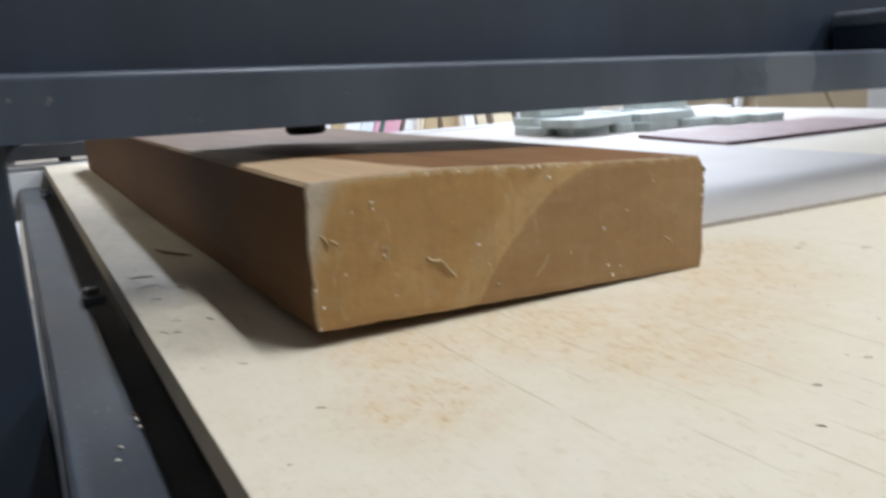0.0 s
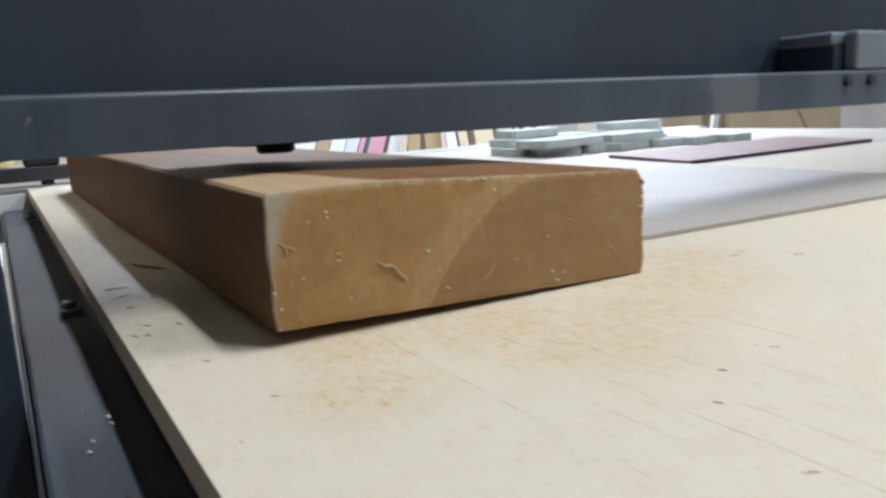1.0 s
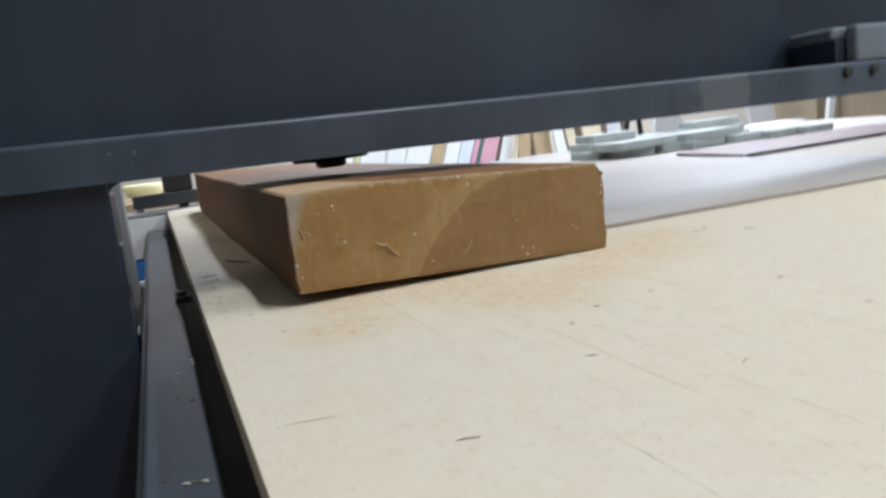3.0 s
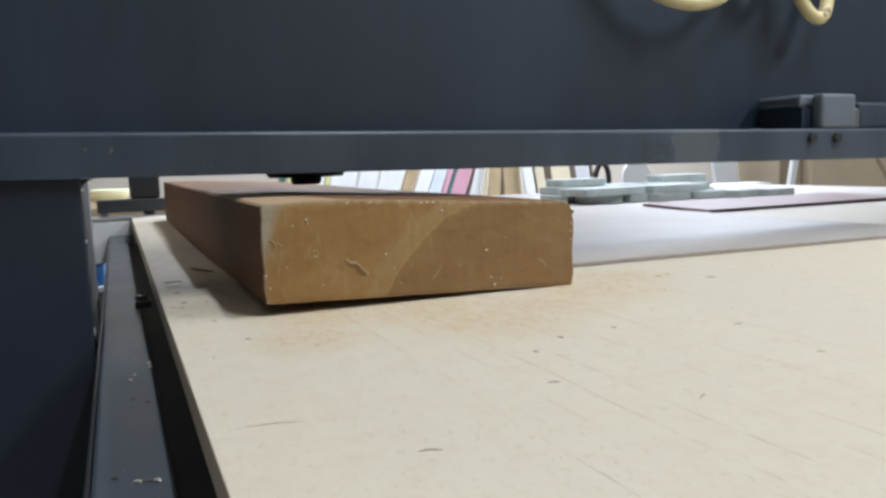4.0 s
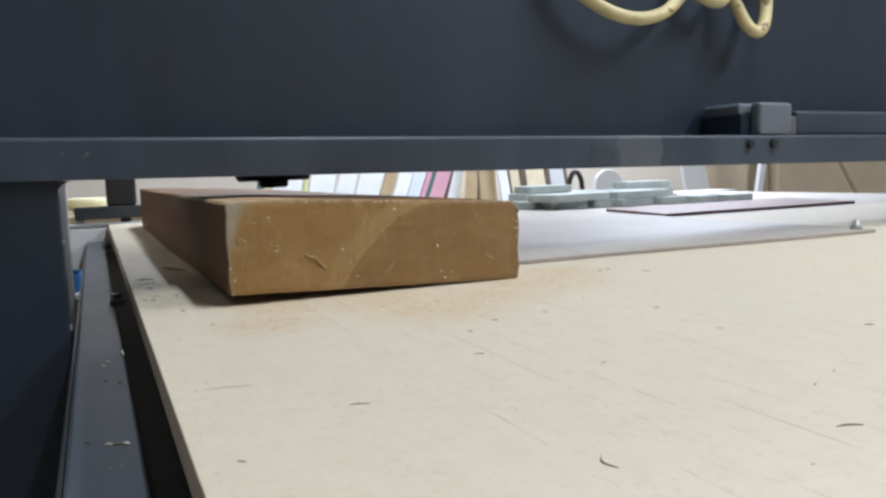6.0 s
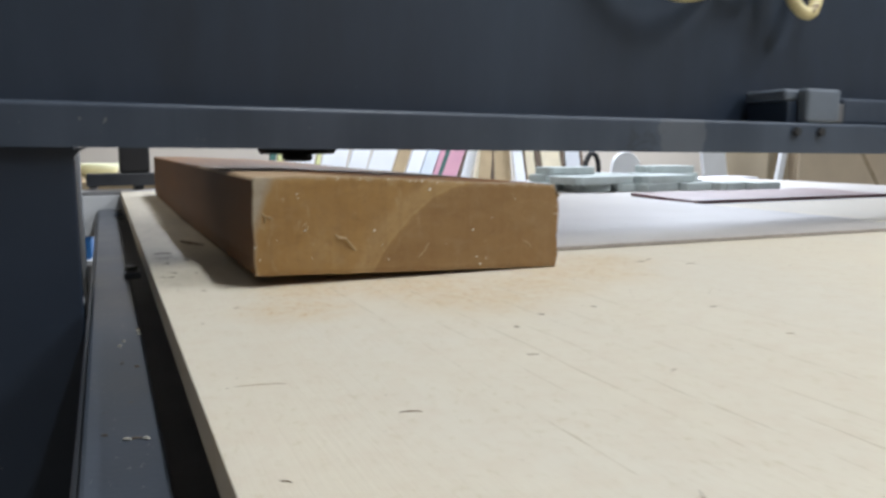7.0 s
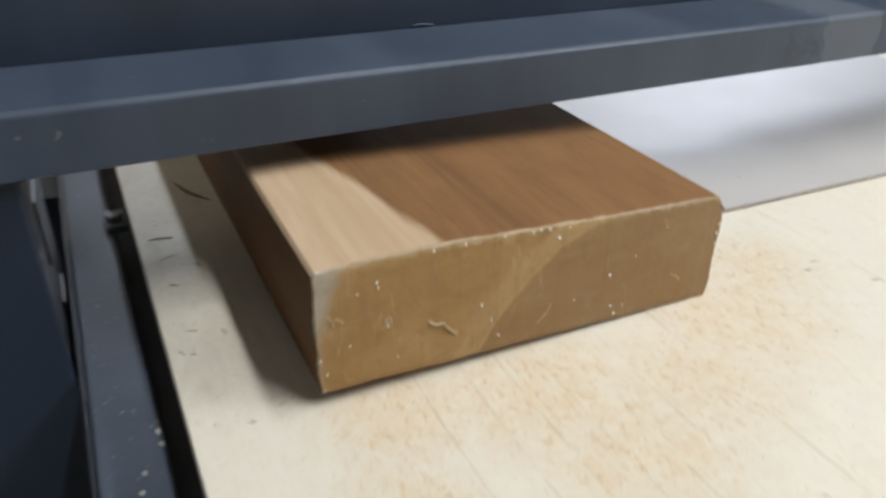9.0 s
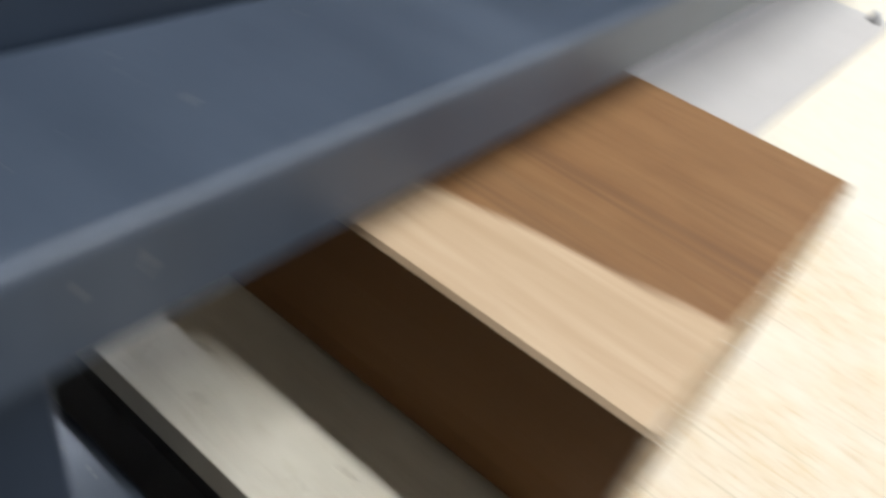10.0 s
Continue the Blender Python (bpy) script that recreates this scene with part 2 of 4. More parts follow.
def timber_material():
    """Brown hardwood, grain along y; a pale sapwood wedge along the left arris of the top."""
    m, nt, b = material("brown_hardwood", 0.60, 0, 0.24)
    v = coords(nt)
    px, py, pz = xyz(nt, v)
    slant = coords(nt, (62, 5.5, 60), (0, 0, 0.10))
    grain = noise_tex(nt, slant, 1.0, 6, 0.62, 0.8)
    figure = noise_tex(nt, coords(nt, (30, 20, 20), (0, 0, 0.5)), 1.0, 6, 0.65, 0.9)
    fine = noise_tex(nt, coords(nt, (900, 22, 900)), 1.0, 3, 0.6)
    big = noise_tex(nt, coords(nt, (20, 3, 20)), 1.0, 3)
    col = ramp(nt, grain, [(0.2, (0.155, 0.072, 0.027)), (0.45, (0.196, 0.096, 0.037)), (0.6, (0.225, 0.117, 0.047)), (0.85, (0.26, 0.143, 0.062))])
    col = mix(nt, calc(nt, "MULTIPLY", big, 0.45), col, (0.185, 0.084, 0.030))
    col = mix(nt, ramp(nt, figure, [(0.42, (0, 0, 0)), (0.72, (0.6, 0.6, 0.6))]), col, (0.248, 0.126, 0.050))
    pore = ramp(nt, fine, [(0.33, (1, 1, 1)), (0.45, (0, 0, 0))])
    col = mix(nt, calc(nt, "MULTIPLY", pore, 0.22), col, (0.105, 0.046, 0.018))
    # dark streaks
    streak = ramp(nt, noise_tex(nt, coords(nt, (38, 0.9, 10)), 1.0, 3, 0.5, 0.2), [(0.60, (0, 0, 0)), (0.66, (1, 1, 1)), (0.72, (0, 0, 0))])
    col = mix(nt, calc(nt, "MULTIPLY", streak, 0.32), col, (0.10, 0.05, 0.026))
    # side faces mixed to a deep red-brown, dark to paint in their shade
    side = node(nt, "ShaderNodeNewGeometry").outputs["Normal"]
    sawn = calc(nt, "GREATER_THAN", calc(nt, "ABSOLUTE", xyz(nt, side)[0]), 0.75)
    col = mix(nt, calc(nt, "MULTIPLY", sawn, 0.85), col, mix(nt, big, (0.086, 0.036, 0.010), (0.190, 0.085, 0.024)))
    # sapwood
    wob = calc(nt, "MULTIPLY", calc(nt, "SUBTRACT", grain, 0.5), 0.012)
    edge = calc(nt, "SUBTRACT", calc(nt, "ADD", 0.054, wob), calc(nt, "MULTIPLY", py, 0.20))
    t = calc(nt, "SUBTRACT", edge, px)
    sap = ramp(nt, calc(nt, "ADD", calc(nt, "MULTIPLY", t, 130.0), 0.5), [(0.2, (0, 0, 0)), (0.8, (1, 1, 1))])
    sap = calc(nt, "MULTIPLY", sap, calc(nt, "GREATER_THAN", xyz(nt, node(nt, "ShaderNodeNewGeometry").outputs["Normal"])[2], 0.6))
    sapcol = ramp(nt, grain, [(0.25, (0.41, 0.275, 0.158)), (0.7, (0.53, 0.385, 0.25))])
    col = mix(nt, sap, col, sapcol)
    nt.links.new(col, b.inputs["Base Color"])
    bump(nt, b, calc(nt, "ADD", grain, calc(nt, "MULTIPLY", fine, 0.6)), 0.22, 0.0007)
    return m


def wax_material():
    """End grain under a coat of clear yellowish wax: a curved heart line, smears, a pale rim."""
    m, nt, b = material("waxed_end_grain", 0.42, 0, 0.45)
    v = coords(nt)
    px, py, pz = xyz(nt, v)
    smear = noise_tex(nt, coords(nt, (28, 1, 60), (0, 0.5, 0)), 1.0, 5, 0.6, 0.8)
    fine = noise_tex(nt, v, 420.0, 3)
    big = noise_tex(nt, v, 24.0, 3)
    # rings round a pith below and to the right of the face
    dx = calc(nt, "SUBTRACT", px, 0.162)
    dz = calc(nt, "SUBTRACT", pz, -0.0444)
    r = calc(nt, "SQRT", calc(nt, "ADD", calc(nt, "MULTIPLY", dx, dx), calc(nt, "MULTIPLY", dz, dz)))
    r = calc(nt, "ADD", r, calc(nt, "MULTIPLY", calc(nt, "SUBTRACT", big, 0.5), 0.008))
    heart = ramp(nt, calc(nt, "ADD", calc(nt, "MULTIPLY", calc(nt, "SUBTRACT", 0.105, r), 260.0), 0.5), [(0.1, (0, 0, 0)), (0.9, (1, 1, 1))])
    band = ramp(nt, calc(nt, "MULTIPLY", calc(nt, "SUBTRACT", r, 0.105), 55.0), [(0.0, (0, 0, 0)), (0.05, (1, 1, 1)), (0.12, (0.6, 0.6, 0.6)), (0.55, (0.75, 0.75, 0.75)), (0.72, (0.15, 0.15, 0.15)), (1.0, (0, 0, 0))])
    outer = ramp(nt, smear, [(0.3, (0.280, 0.154, 0.048)), (0.6, (0.332, 0.195, 0.066)), (0.85, (0.378, 0.241, 0.097))])
    inner = ramp(nt, smear, [(0.3, (0.228, 0.126, 0.046)), (0.6, (0.268, 0.157, 0.061)), (0.85, (0.31, 0.198, 0.088))])
    col = mix(nt, heart, outer, inner)
    col = mix(nt, calc(nt, "MULTIPLY", band, 0.62), col, (0.42, 0.29, 0.14))
    run = ramp(nt, noise_tex(nt, coords(nt, (170, 1, 14)), 1.0, 4, 0.65), [(0.45, (0, 0, 0)), (0.8, (1, 1, 1))])
    col = mix(nt, calc(nt, "MULTIPLY", run, 0.4), col, (0.20, 0.105, 0.038))
    grey = ramp(nt, noise_tex(nt, coords(nt, (45, 1, 18)), 1.0, 4, 0.6), [(0.5, (0, 0, 0)), (0.8, (1, 1, 1))])
    col = mix(nt, calc(nt, "MULTIPLY", grey, 0.18), col, (0.40, 0.30, 0.17))
    # thicker, milky wax along the left arris and in its top corner
    width = calc(nt, "ADD", 0.0006, calc(nt, "MULTIPLY", calc(nt, "MAXIMUM", calc(nt, "SUBTRACT", pz, 0.030), 0.0), 0.33))
    width = calc(nt, "ADD", width, calc(nt, "MULTIPLY", calc(nt, "SUBTRACT", noise_tex(nt, v, 90.0, 4, 0.65), 0.5), 0.006))
    milky = ramp(nt, calc(nt, "ADD", calc(nt, "MULTIPLY", calc(nt, "SUBTRACT", width, px), 150.0), 0.4), [(0.1, (0, 0, 0)), (0.9, (1, 1, 1))])
    col = mix(nt, calc(nt, "MULTIPLY", milky, 0.72), col, (0.40, 0.37, 0.31))
    # rubbed pale rim along the top arris, and grubby spots
    fall = calc(nt, "MULTIPLY", calc(nt, "MAXIMUM", calc(nt, "SUBTRACT", px, 0.05), 0.0), 0.057)
    rim = calc(nt, "ADD", calc(nt, "SUBTRACT", calc(nt, "SUBTRACT", 0.0625, fall), pz), calc(nt, "MULTIPLY", calc(nt, "SUBTRACT", noise_tex(nt, v, 190.0, 4, 0.7), 0.5), 0.007))
    rub = ramp(nt, calc(nt, "MULTIPLY", rim, 200.0), [(0.05, (1, 1, 1)), (0.32, (0, 0, 0))])
    col = mix(nt, calc(nt, "MULTIPLY", rub, 0.5), col, (0.47, 0.39, 0.27))
    spots = ramp(nt, noise_tex(nt, v, 95.0, 5, 0.7), [(0.58, (0, 0, 0)), (0.72, (1, 1, 1))])
    col = mix(nt, calc(nt, "MULTIPLY", spots, 0.4), col, (0.17, 0.085, 0.03))
    cloud = ramp(nt, noise_tex(nt, coords(nt, (55, 1, 90), (0, -0.7, 0)), 1.0, 5, 0.65, 0.6), [(0.55, (0, 0, 0)), (0.75, (1, 1, 1))])
    col = mix(nt, calc(nt, "MULTIPLY", cloud, 0.24), col, (0.37, 0.29, 0.17))
    grit = ramp(nt, noise_tex(nt, v, 230.0, 5, 0.7), [(0.5, (0, 0, 0)), (0.75, (1, 1, 1))])
    col = mix(nt, calc(nt, "MULTIPLY", grit, 0.35), col, (0.19, 0.10, 0.04))
    scuff = ramp(nt, noise_tex(nt, coords(nt, (120, 1, 45), (0, 0.9, 0)), 1.0, 5, 0.7, 1.2), [(0.60, (0, 0, 0)), (0.68, (1, 1, 1))])
    col = mix(nt, calc(nt, "MULTIPLY", scuff, 0.30), col, (0.46, 0.36, 0.21))
    nt.links.new(col, b.inputs["Base Color"])
    nt.links.new(ramp(nt, smear, [(0.3, (0.34,)), (0.8, (0.55,))]), b.inputs["Roughness"])
    bump(nt, b, calc(nt, "ADD", calc(nt, "MULTIPLY", smear, 1.0), calc(nt, "MULTIPLY", fine, 0.25)), 0.35, 0.0012)
    return m


def bar_material():
    """Blue-grey paint, wiped across in bands, with a smudge and a paler rubbed patch."""
    m, nt, b = material("blue_grey_bar_paint", 0.40, 0, 0.42)
    v = coords(nt, world_space=True)
    px, py, pz = xyz(nt, v)
    band = noise_tex(nt, coords(nt, (24, 1.5, 1.5), world_space=True), 1.0, 4, 0.6)
    cloud = noise_tex(nt, v, 14.0, 5, 0.6)
    fine = noise_tex(nt, v, 350.0, 3)
    col = ramp(nt, calc(nt, "ADD", calc(nt, "MULTIPLY", band, 0.65), calc(nt, "MULTIPLY", cloud, 0.35)), [(0.33, (0.031, 0.0425, 0.063)), (0.66, (0.060, 0.077, 0.106))])
    ragged = calc(nt, "ADD", px, calc(nt, "MULTIPLY", calc(nt, "SUBTRACT", noise_tex(nt, v, 70.0, 5, 0.65), 0.5), 0.03))
    pale = calc(nt, "MULTIPLY", calc(nt, "GREATER_THAN", ragged, 0.354), calc(nt, "LESS_THAN", ragged, 0.401))
    col = mix(nt, calc(nt, "MULTIPLY", pale, 0.45), col, (0.125, 0.135, 0.150))
    near = ramp(nt, calc(nt, "MULTIPLY", calc(nt, "ABSOLUTE", calc(nt, "SUBTRACT", px, 0.336)), 30.0), [(0.4, (1, 1, 1)), (0.8, (0, 0, 0))])
    smudge = ramp(nt, noise_tex(nt, v, 48.0, 5, 0.6, 1.0), [(0.50, (0, 0, 0)), (0.6, (1, 1, 1))])
    col = mix(nt, calc(nt, "MULTIPLY", calc(nt, "MULTIPLY", near, smudge), 0.6), col, (0.030, 0.036, 0.046))
    dust = ramp(nt, noise_tex(nt, v, 170.0, 2, 0.6), [(0.73, (0, 0, 0)), (0.76, (1, 1, 1))])
    col = mix(nt, calc(nt, "MULTIPLY", dust, 0.5), col, (0.22, 0.22, 0.21))
    nt.links.new(col, b.inputs["Base Color"])
    nt.links.new(ramp(nt, band, [(0.3, (0.36,)), (0.7, (0.48,))]), b.inputs["Roughness"])
    bump(nt, b, fine, 0.12, 0.0004)
    return m


def face_material():
    """Dark blue-grey sheet paint; upright bands imitate soft reflections; faint smears and dust."""
    m, nt, b = material("blue_grey_sheet_paint", 0.38, 0, 0.5)
    v = coords(nt, world_space=True)
    # upright tone bands put the room's soft reflections into the colour
    band = noise_tex(nt, coords(nt, (7.0, 1.0, 1.1), world_space=True), 1.0, 4, 0.6, 0.3)
    smear = noise_tex(nt, coords(nt, (30, 1.0, 9), (0, 0.5, 0), True), 1.0, 5, 0.65)
    fine = noise_tex(nt, v, 350.0, 3)
    tone = calc(nt, "ADD", calc(nt, "MULTIPLY", band, 0.75), calc(nt, "MULTIPLY", smear, 0.25))
    col = ramp(nt, tone, [(0.32, (0.0145, 0.0215, 0.034)), (0.5, (0.0215, 0.0325, 0.052)), (0.68, (0.033, 0.047, 0.070))])
    dust = ramp(nt, noise_tex(nt, v, 240.0, 2, 0.6), [(0.75, (0, 0, 0)), (0.78, (1, 1, 1))])
    col = mix(nt, calc(nt, "MULTIPLY", dust, 0.35), col, (0.16, 0.16, 0.16))
    nt.links.new(col, b.inputs["Base Color"])
    nt.links.new(ramp(nt, tone, [(0.3, (0.48,)), (0.7, (0.32,))]), b.inputs["Roughness"])
    bump(nt, b, calc(nt, "ADD", fine, calc(nt, "MULTIPLY", smear, 0.6)), 0.12, 0.0005)
    return m


def red_material():
    """Dusty, pinkish top, with some reflected sheen put into its colour; dark red cut edges."""
    m, nt, b = material("dusty_dark_red_laminate", 0.33, 0, 0.5)
    v = coords(nt, world_space=True)
    dust = noise_tex(nt, v, 26.0, 6, 0.65)
    col = ramp(nt, dust, [(0.3, (0.21, 0.115, 0.13)), (0.55, (0.285, 0.185, 0.20)), (0.8, (0.40, 0.32, 0.33))])
    up = calc(nt, "GREATER_THAN", xyz(nt, node(nt, "ShaderNodeNewGeometry").outputs["Normal"])[2], 0.7)
    col = mix(nt, up, (0.12, 0.035, 0.045), col)
    nt.links.new(col, b.inputs["Base Color"])
    bump(nt, b, dust, 0.1, 0.0006)
    return m


def card_material(name, colour):
    m, nt, b = material(name, 0.8, 0, 0.2)
    v = coords(nt, world_space=True)
    flute = noise_tex(nt, coords(nt, (2, 2, 140), world_space=True), 1.0, 2)
    big = noise_tex(nt, v, 6.0, 4)
    col = ramp(nt, big, [(0.3, tuple(c * 0.9 for c in colour)), (0.7, tuple(min(1, c * 1.08) for c in colour))])
    col = mix(nt, calc(nt, "MULTIPLY", flute, 0.25), col, tuple(c * 0.8 for c in colour))
    nt.links.new(col, b.inputs["Base Color"])
    bump(nt, b, flute, 0.1, 0.001)
    return m


def glow_material(name, colour, strength):
    m, nt, b = material(name, 0.6)
    b.inputs["Base Color"].default_value = (*colour, 1)
    b.inputs["Emission Color"].default_value = (*colour, 1)
    b.inputs["Emission Strength"].default_value = strength
    return m


MAT = dict(
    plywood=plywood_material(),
    laminate=laminate_material(),
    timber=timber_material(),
    wax=wax_material(),
    paint=mottled("blue_grey_machine_paint", (0.0215, 0.0325, 0.053), 0.28, 3.5, 0.38, 0.0, 350, 0.12, 0.0004, 0.5, ((0.2, 0.2, 0.2), 120, 0.78)),
    face=face_material(),
    bar=bar_material(),
    rail=mottled("dusty_rail_steel", (0.066, 0.079, 0.101), 0.3, 12.0, 0.37, 0.1, 300, 0.2, 0.0005, 0.5, ((0.30, 0.29, 0.27), 420, 0.70)),
    plate=mottled("scratched_grey_steel", (0.095, 0.098, 0.102), 0.4, 26.0, 0.48, 0.1, 300, 0.2, 0.0005, 0.5, ((0.20, 0.195, 0.18), 200, 0.70)),
    bracket=mottled("pale_grey_bracket_paint", (0.115, 0.137, 0.168), 0.2, 20.0, 0.4, 0.0, 300, 0.15),
    slot=mottled("dark_grey_casting", (0.14, 0.137, 0.137), 0.3, 20.0, 0.55, 0.0, 200, 0.2),
    black=mottled("black_recess", (0.012, 0.012, 0.014), 0.3, 20.0, 0.6, 0.0, 200, 0.1),
    rubber=mottled("black_rubber", (0.016, 0.016, 0.018), 0.3, 30.0, 0.55, 0.0, 300, 0.2),
    charcoal=mottled("charcoal_paint", (0.034, 0.038, 0.046), 0.25, 14.0, 0.45, 0.0, 300, 0.15),
    steel=mottled("worn_steel", (0.42, 0.42, 0.42), 0.25, 30.0, 0.35, 0.9, 400, 0.15),
    alu=mottled("brushed_aluminium", (0.46, 0.46, 0.47), 0.2, 10.0, 0.42, 0.6, 300, 0.12),
    greytile=mottled("grey_green_filler_board", (0.46, 0.515, 0.51), 0.14, 30.0, 0.7, 0.0, 500, 0.3, 0.0008),
    redtop=red_material(),
    white=mottled("white_board", (0.76, 0.78, 0.80), 0.06, 6.0, 0.5, 0.0, 120, 0.08),
    pink=mottled("pink_board", (0.60, 0.32, 0.40), 0.1, 8.0, 0.6),
    lime=mottled("pale_lime_board", (0.60, 0.62, 0.30), 0.1, 8.0, 0.55),
    pale_blue=mottled("pale_blue_grey_board", (0.62, 0.68, 0.76), 0.08, 8.0, 0.55),
    pale_grey=mottled("pale_grey_board", (0.50, 0.52, 0.55), 0.1, 8.0, 0.5),
    green=mottled("dark_green_edge", (0.05, 0.14, 0.12), 0.2, 8.0, 0.5),
    tan=mottled("tan_mdf", (0.42, 0.32, 0.19), 0.14, 8.0, 0.75),
    cream=mottled("cream_board", (0.62, 0.55, 0.40), 0.1, 8.0, 0.65),
    brownstrip=mottled("dark_brown_strip", (0.12, 0.085, 0.06), 0.2, 8.0, 0.6),
    card=card_material("cardboard", (0.60, 0.50, 0.37)),
    darkcard=card_material("brown_cardboard", (0.42, 0.35, 0.25)),
    tape=mottled("box_tape", (0.36, 0.28, 0.18), 0.1, 8.0, 0.3),
    wall=mottled("greige_wall_paint", (0.50, 0.45, 0.385), 0.06, 2.0, 0.8, 0.0, 60, 0.2, 0.002),
    ceiling=mottled("ceiling_paint", (0.70, 0.69, 0.66), 0.05, 2.0, 0.85, 0.0, 60, 0.2, 0.002),
    floor=mottled("concrete_floor", (0.20, 0.195, 0.185), 0.2, 2.5, 0.7, 0.0, 40, 0.3, 0.003),
    hose=mottled("yellowed_plastic_hose", (0.58, 0.50, 0.27), 0.3, 28.0, 0.4, 0.0, 200, 0.15, 0.0006, 0.5, ((0.24, 0.16, 0.07), 55, 0.62)),
    yellow=mottled("pale_yellow_plastic", (0.76, 0.76, 0.50), 0.1, 20.0, 0.45),
    blue=mottled("blue_plastic", (0.03, 0.16, 0.42), 0.15, 20.0, 0.4),
    sliver=mottled("dark_wood_sliver", (0.24, 0.175, 0.11), 0.4, 200.0, 0.7),
    pale=mottled("pale_wood_sliver", (0.36, 0.27, 0.16), 0.4, 200.0, 0.7),
    # paler than the wax coat: the drips' highlights are put into this colour
    thick_wax=mottled("thick_yellow_wax", (0.43, 0.32, 0.18), 0.15, 200.0, 0.4),
    waxbit=mottled("white_wax_bit", (0.80, 0.77, 0.68), 0.1, 300.0, 0.45),
    diffuser=glow_material("lit_tube", (1.0, 0.98, 0.94), 3.0),
)


# ---- mesh helpers ----
def mesh_of(name, bm, mats, smooth=False):
    bmesh.ops.recalc_face_normals(bm, faces=bm.faces)
    me = bpy.data.meshes.new(name)
    bm.to_mesh(me)
    bm.free()
    for m in (mats if isinstance(mats, (list, tuple)) else [mats]):
        me.materials.append(m)
    if smooth:
        for p in me.polygons:
            p.use_smooth = True
    return me


def part(name, bm, mat, parent=None, label="", smooth=False, at=None):
    ob = new(name, mesh_of(name, bm, mat, smooth))
    if at is not None:
        ob.matrix_basis = at
    if parent is not None:
        ob.parent = parent
    if label:
        tagged(ob, label)
    return ob


def thing(name, at, label, category, group="", kind=""):
    """An Empty at the thing's base that carries its parts."""
    ob = new(name)
    ob.empty_display_size = 0.02
    ob.matrix_basis = at
    return tagged(ob, label, category, group, kind)


def add_box(bm, x0, x1, y0, y1, z0, z1, bevel=0.0, seg=2):
    made = bmesh.ops.create_cube(bm, size=1.0)["verts"]
    for v in made:
        v.co = Vector((x0 + (v.co.x + 0.5) * (x1 - x0), y0 + (v.co.y + 0.5) * (y1 - y0), z0 + (v.co.z + 0.5) * (z1 - z0)))
    if bevel:
        edges = list({e for v in made for e in v.link_edges})
        bmesh.ops.bevel(bm, geom=edges, offset=bevel, segments=seg, affect="EDGES", profile=0.5)
    return bm


def box(x0, x1, y0, y1, z0, z1, bevel=0.0, seg=2):
    return add_box(bmesh.new(), x0, x1, y0, y1, z0, z1, bevel, seg)


def add_turned(bm, profile, n=32, at=None):
    """A body of revolution about z through (radius, height) pairs."""
    m = at or Matrix()
    rings = []
    for r, z in profile:
        if r < 1e-6:
            rings.append([bm.verts.new(m @ Vector((0, 0, z)))])
        else:
            rings.append([bm.verts.new(m @ Vector((r * math.cos(6.28318531 * i / n), r * math.sin(6.28318531 * i / n), z))) for i in range(n)])
    for a, b in zip(rings, rings[1:]):
        for i in range(n):
            j = (i + 1) % n
            if len(a) == 1 and len(b) == 1:
                continue
            if len(a) == 1:
                bm.faces.new((a[0], b[i], b[j]))
            elif len(b) == 1:
                bm.faces.new((a[i], b[0], a[j]))
            else:
                bm.faces.new((a[i], b[i], b[j], a[j]))
    return bm


def turned(profile, n=32, at=None):
    return add_turned(bmesh.new(), profile, n, at)


def prism(points, z0, z1, bevel=0.0, seg=2):
    """A flat shape of outline points, from z0 up to z1."""
    bm = bmesh.new()
    lo = [bm.verts.new((x, y, z0)) for x, y in points]
    hi = [bm.verts.new((x, y, z1)) for x, y in points]
    bm.faces.new(lo[::-1])
    bm.faces.new(hi)
    for i in range(len(points)):
        j = (i + 1) % len(points)
        bm.faces.new((lo[i], lo[j], hi[j], hi[i]))
    if bevel:
        bmesh.ops.bevel(bm, geom=bm.edges[:], offset=bevel, segments=seg, affect="EDGES", profile=0.5)
    return bm


def pipe(points, radius, n=12, steps=8, taper=None):
    """A round tube through the points, eased between them."""
    bm = bmesh.new()
    pts = [Vector(p) for p in points]
    path = []
    for i in range(len(pts) - 1):
        p0, p1, p2, p3 = pts[max(i - 1, 0)], pts[i], pts[i + 1], pts[min(i + 2, len(pts) - 1)]
        for s in range(steps):
            t = s / steps
            path.append(0.5 * ((2 * p1) + (p2 - p0) * t + (2 * p0 - 5 * p1 + 4 * p2 - p3) * t * t + (3 * p1 - p0 - 3 * p2 + p3) * t ** 3))
    path.append(pts[-1])
    rings = []
    side = Vector((0.3, 0.2, 1.0))
    for i, p in enumerate(path):
        d = (path[min(i + 1, len(path) - 1)] - path[max(i - 1, 0)]).normalized()
        a = d.cross(side)
        a = a.normalized() if a.length > 1e-6 else Vector((1, 0, 0))
        side = a.cross(d)
        r = radius * (taper(i / (len(path) - 1)) if taper else 1)
        rings.append([bm.verts.new(p + r * (math.cos(6.28318531 * k / n) * a + math.sin(6.28318531 * k / n) * side)) for k in range(n)])
    for a, b in zip(rings, rings[1:]):
        for k in range(n):
            bm.faces.new((a[k], a[(k + 1) % n], b[(k + 1) % n], b[k]))
    bm.faces.new(rings[0][::-1])
    bm.faces.new(rings[-1])
    return bm


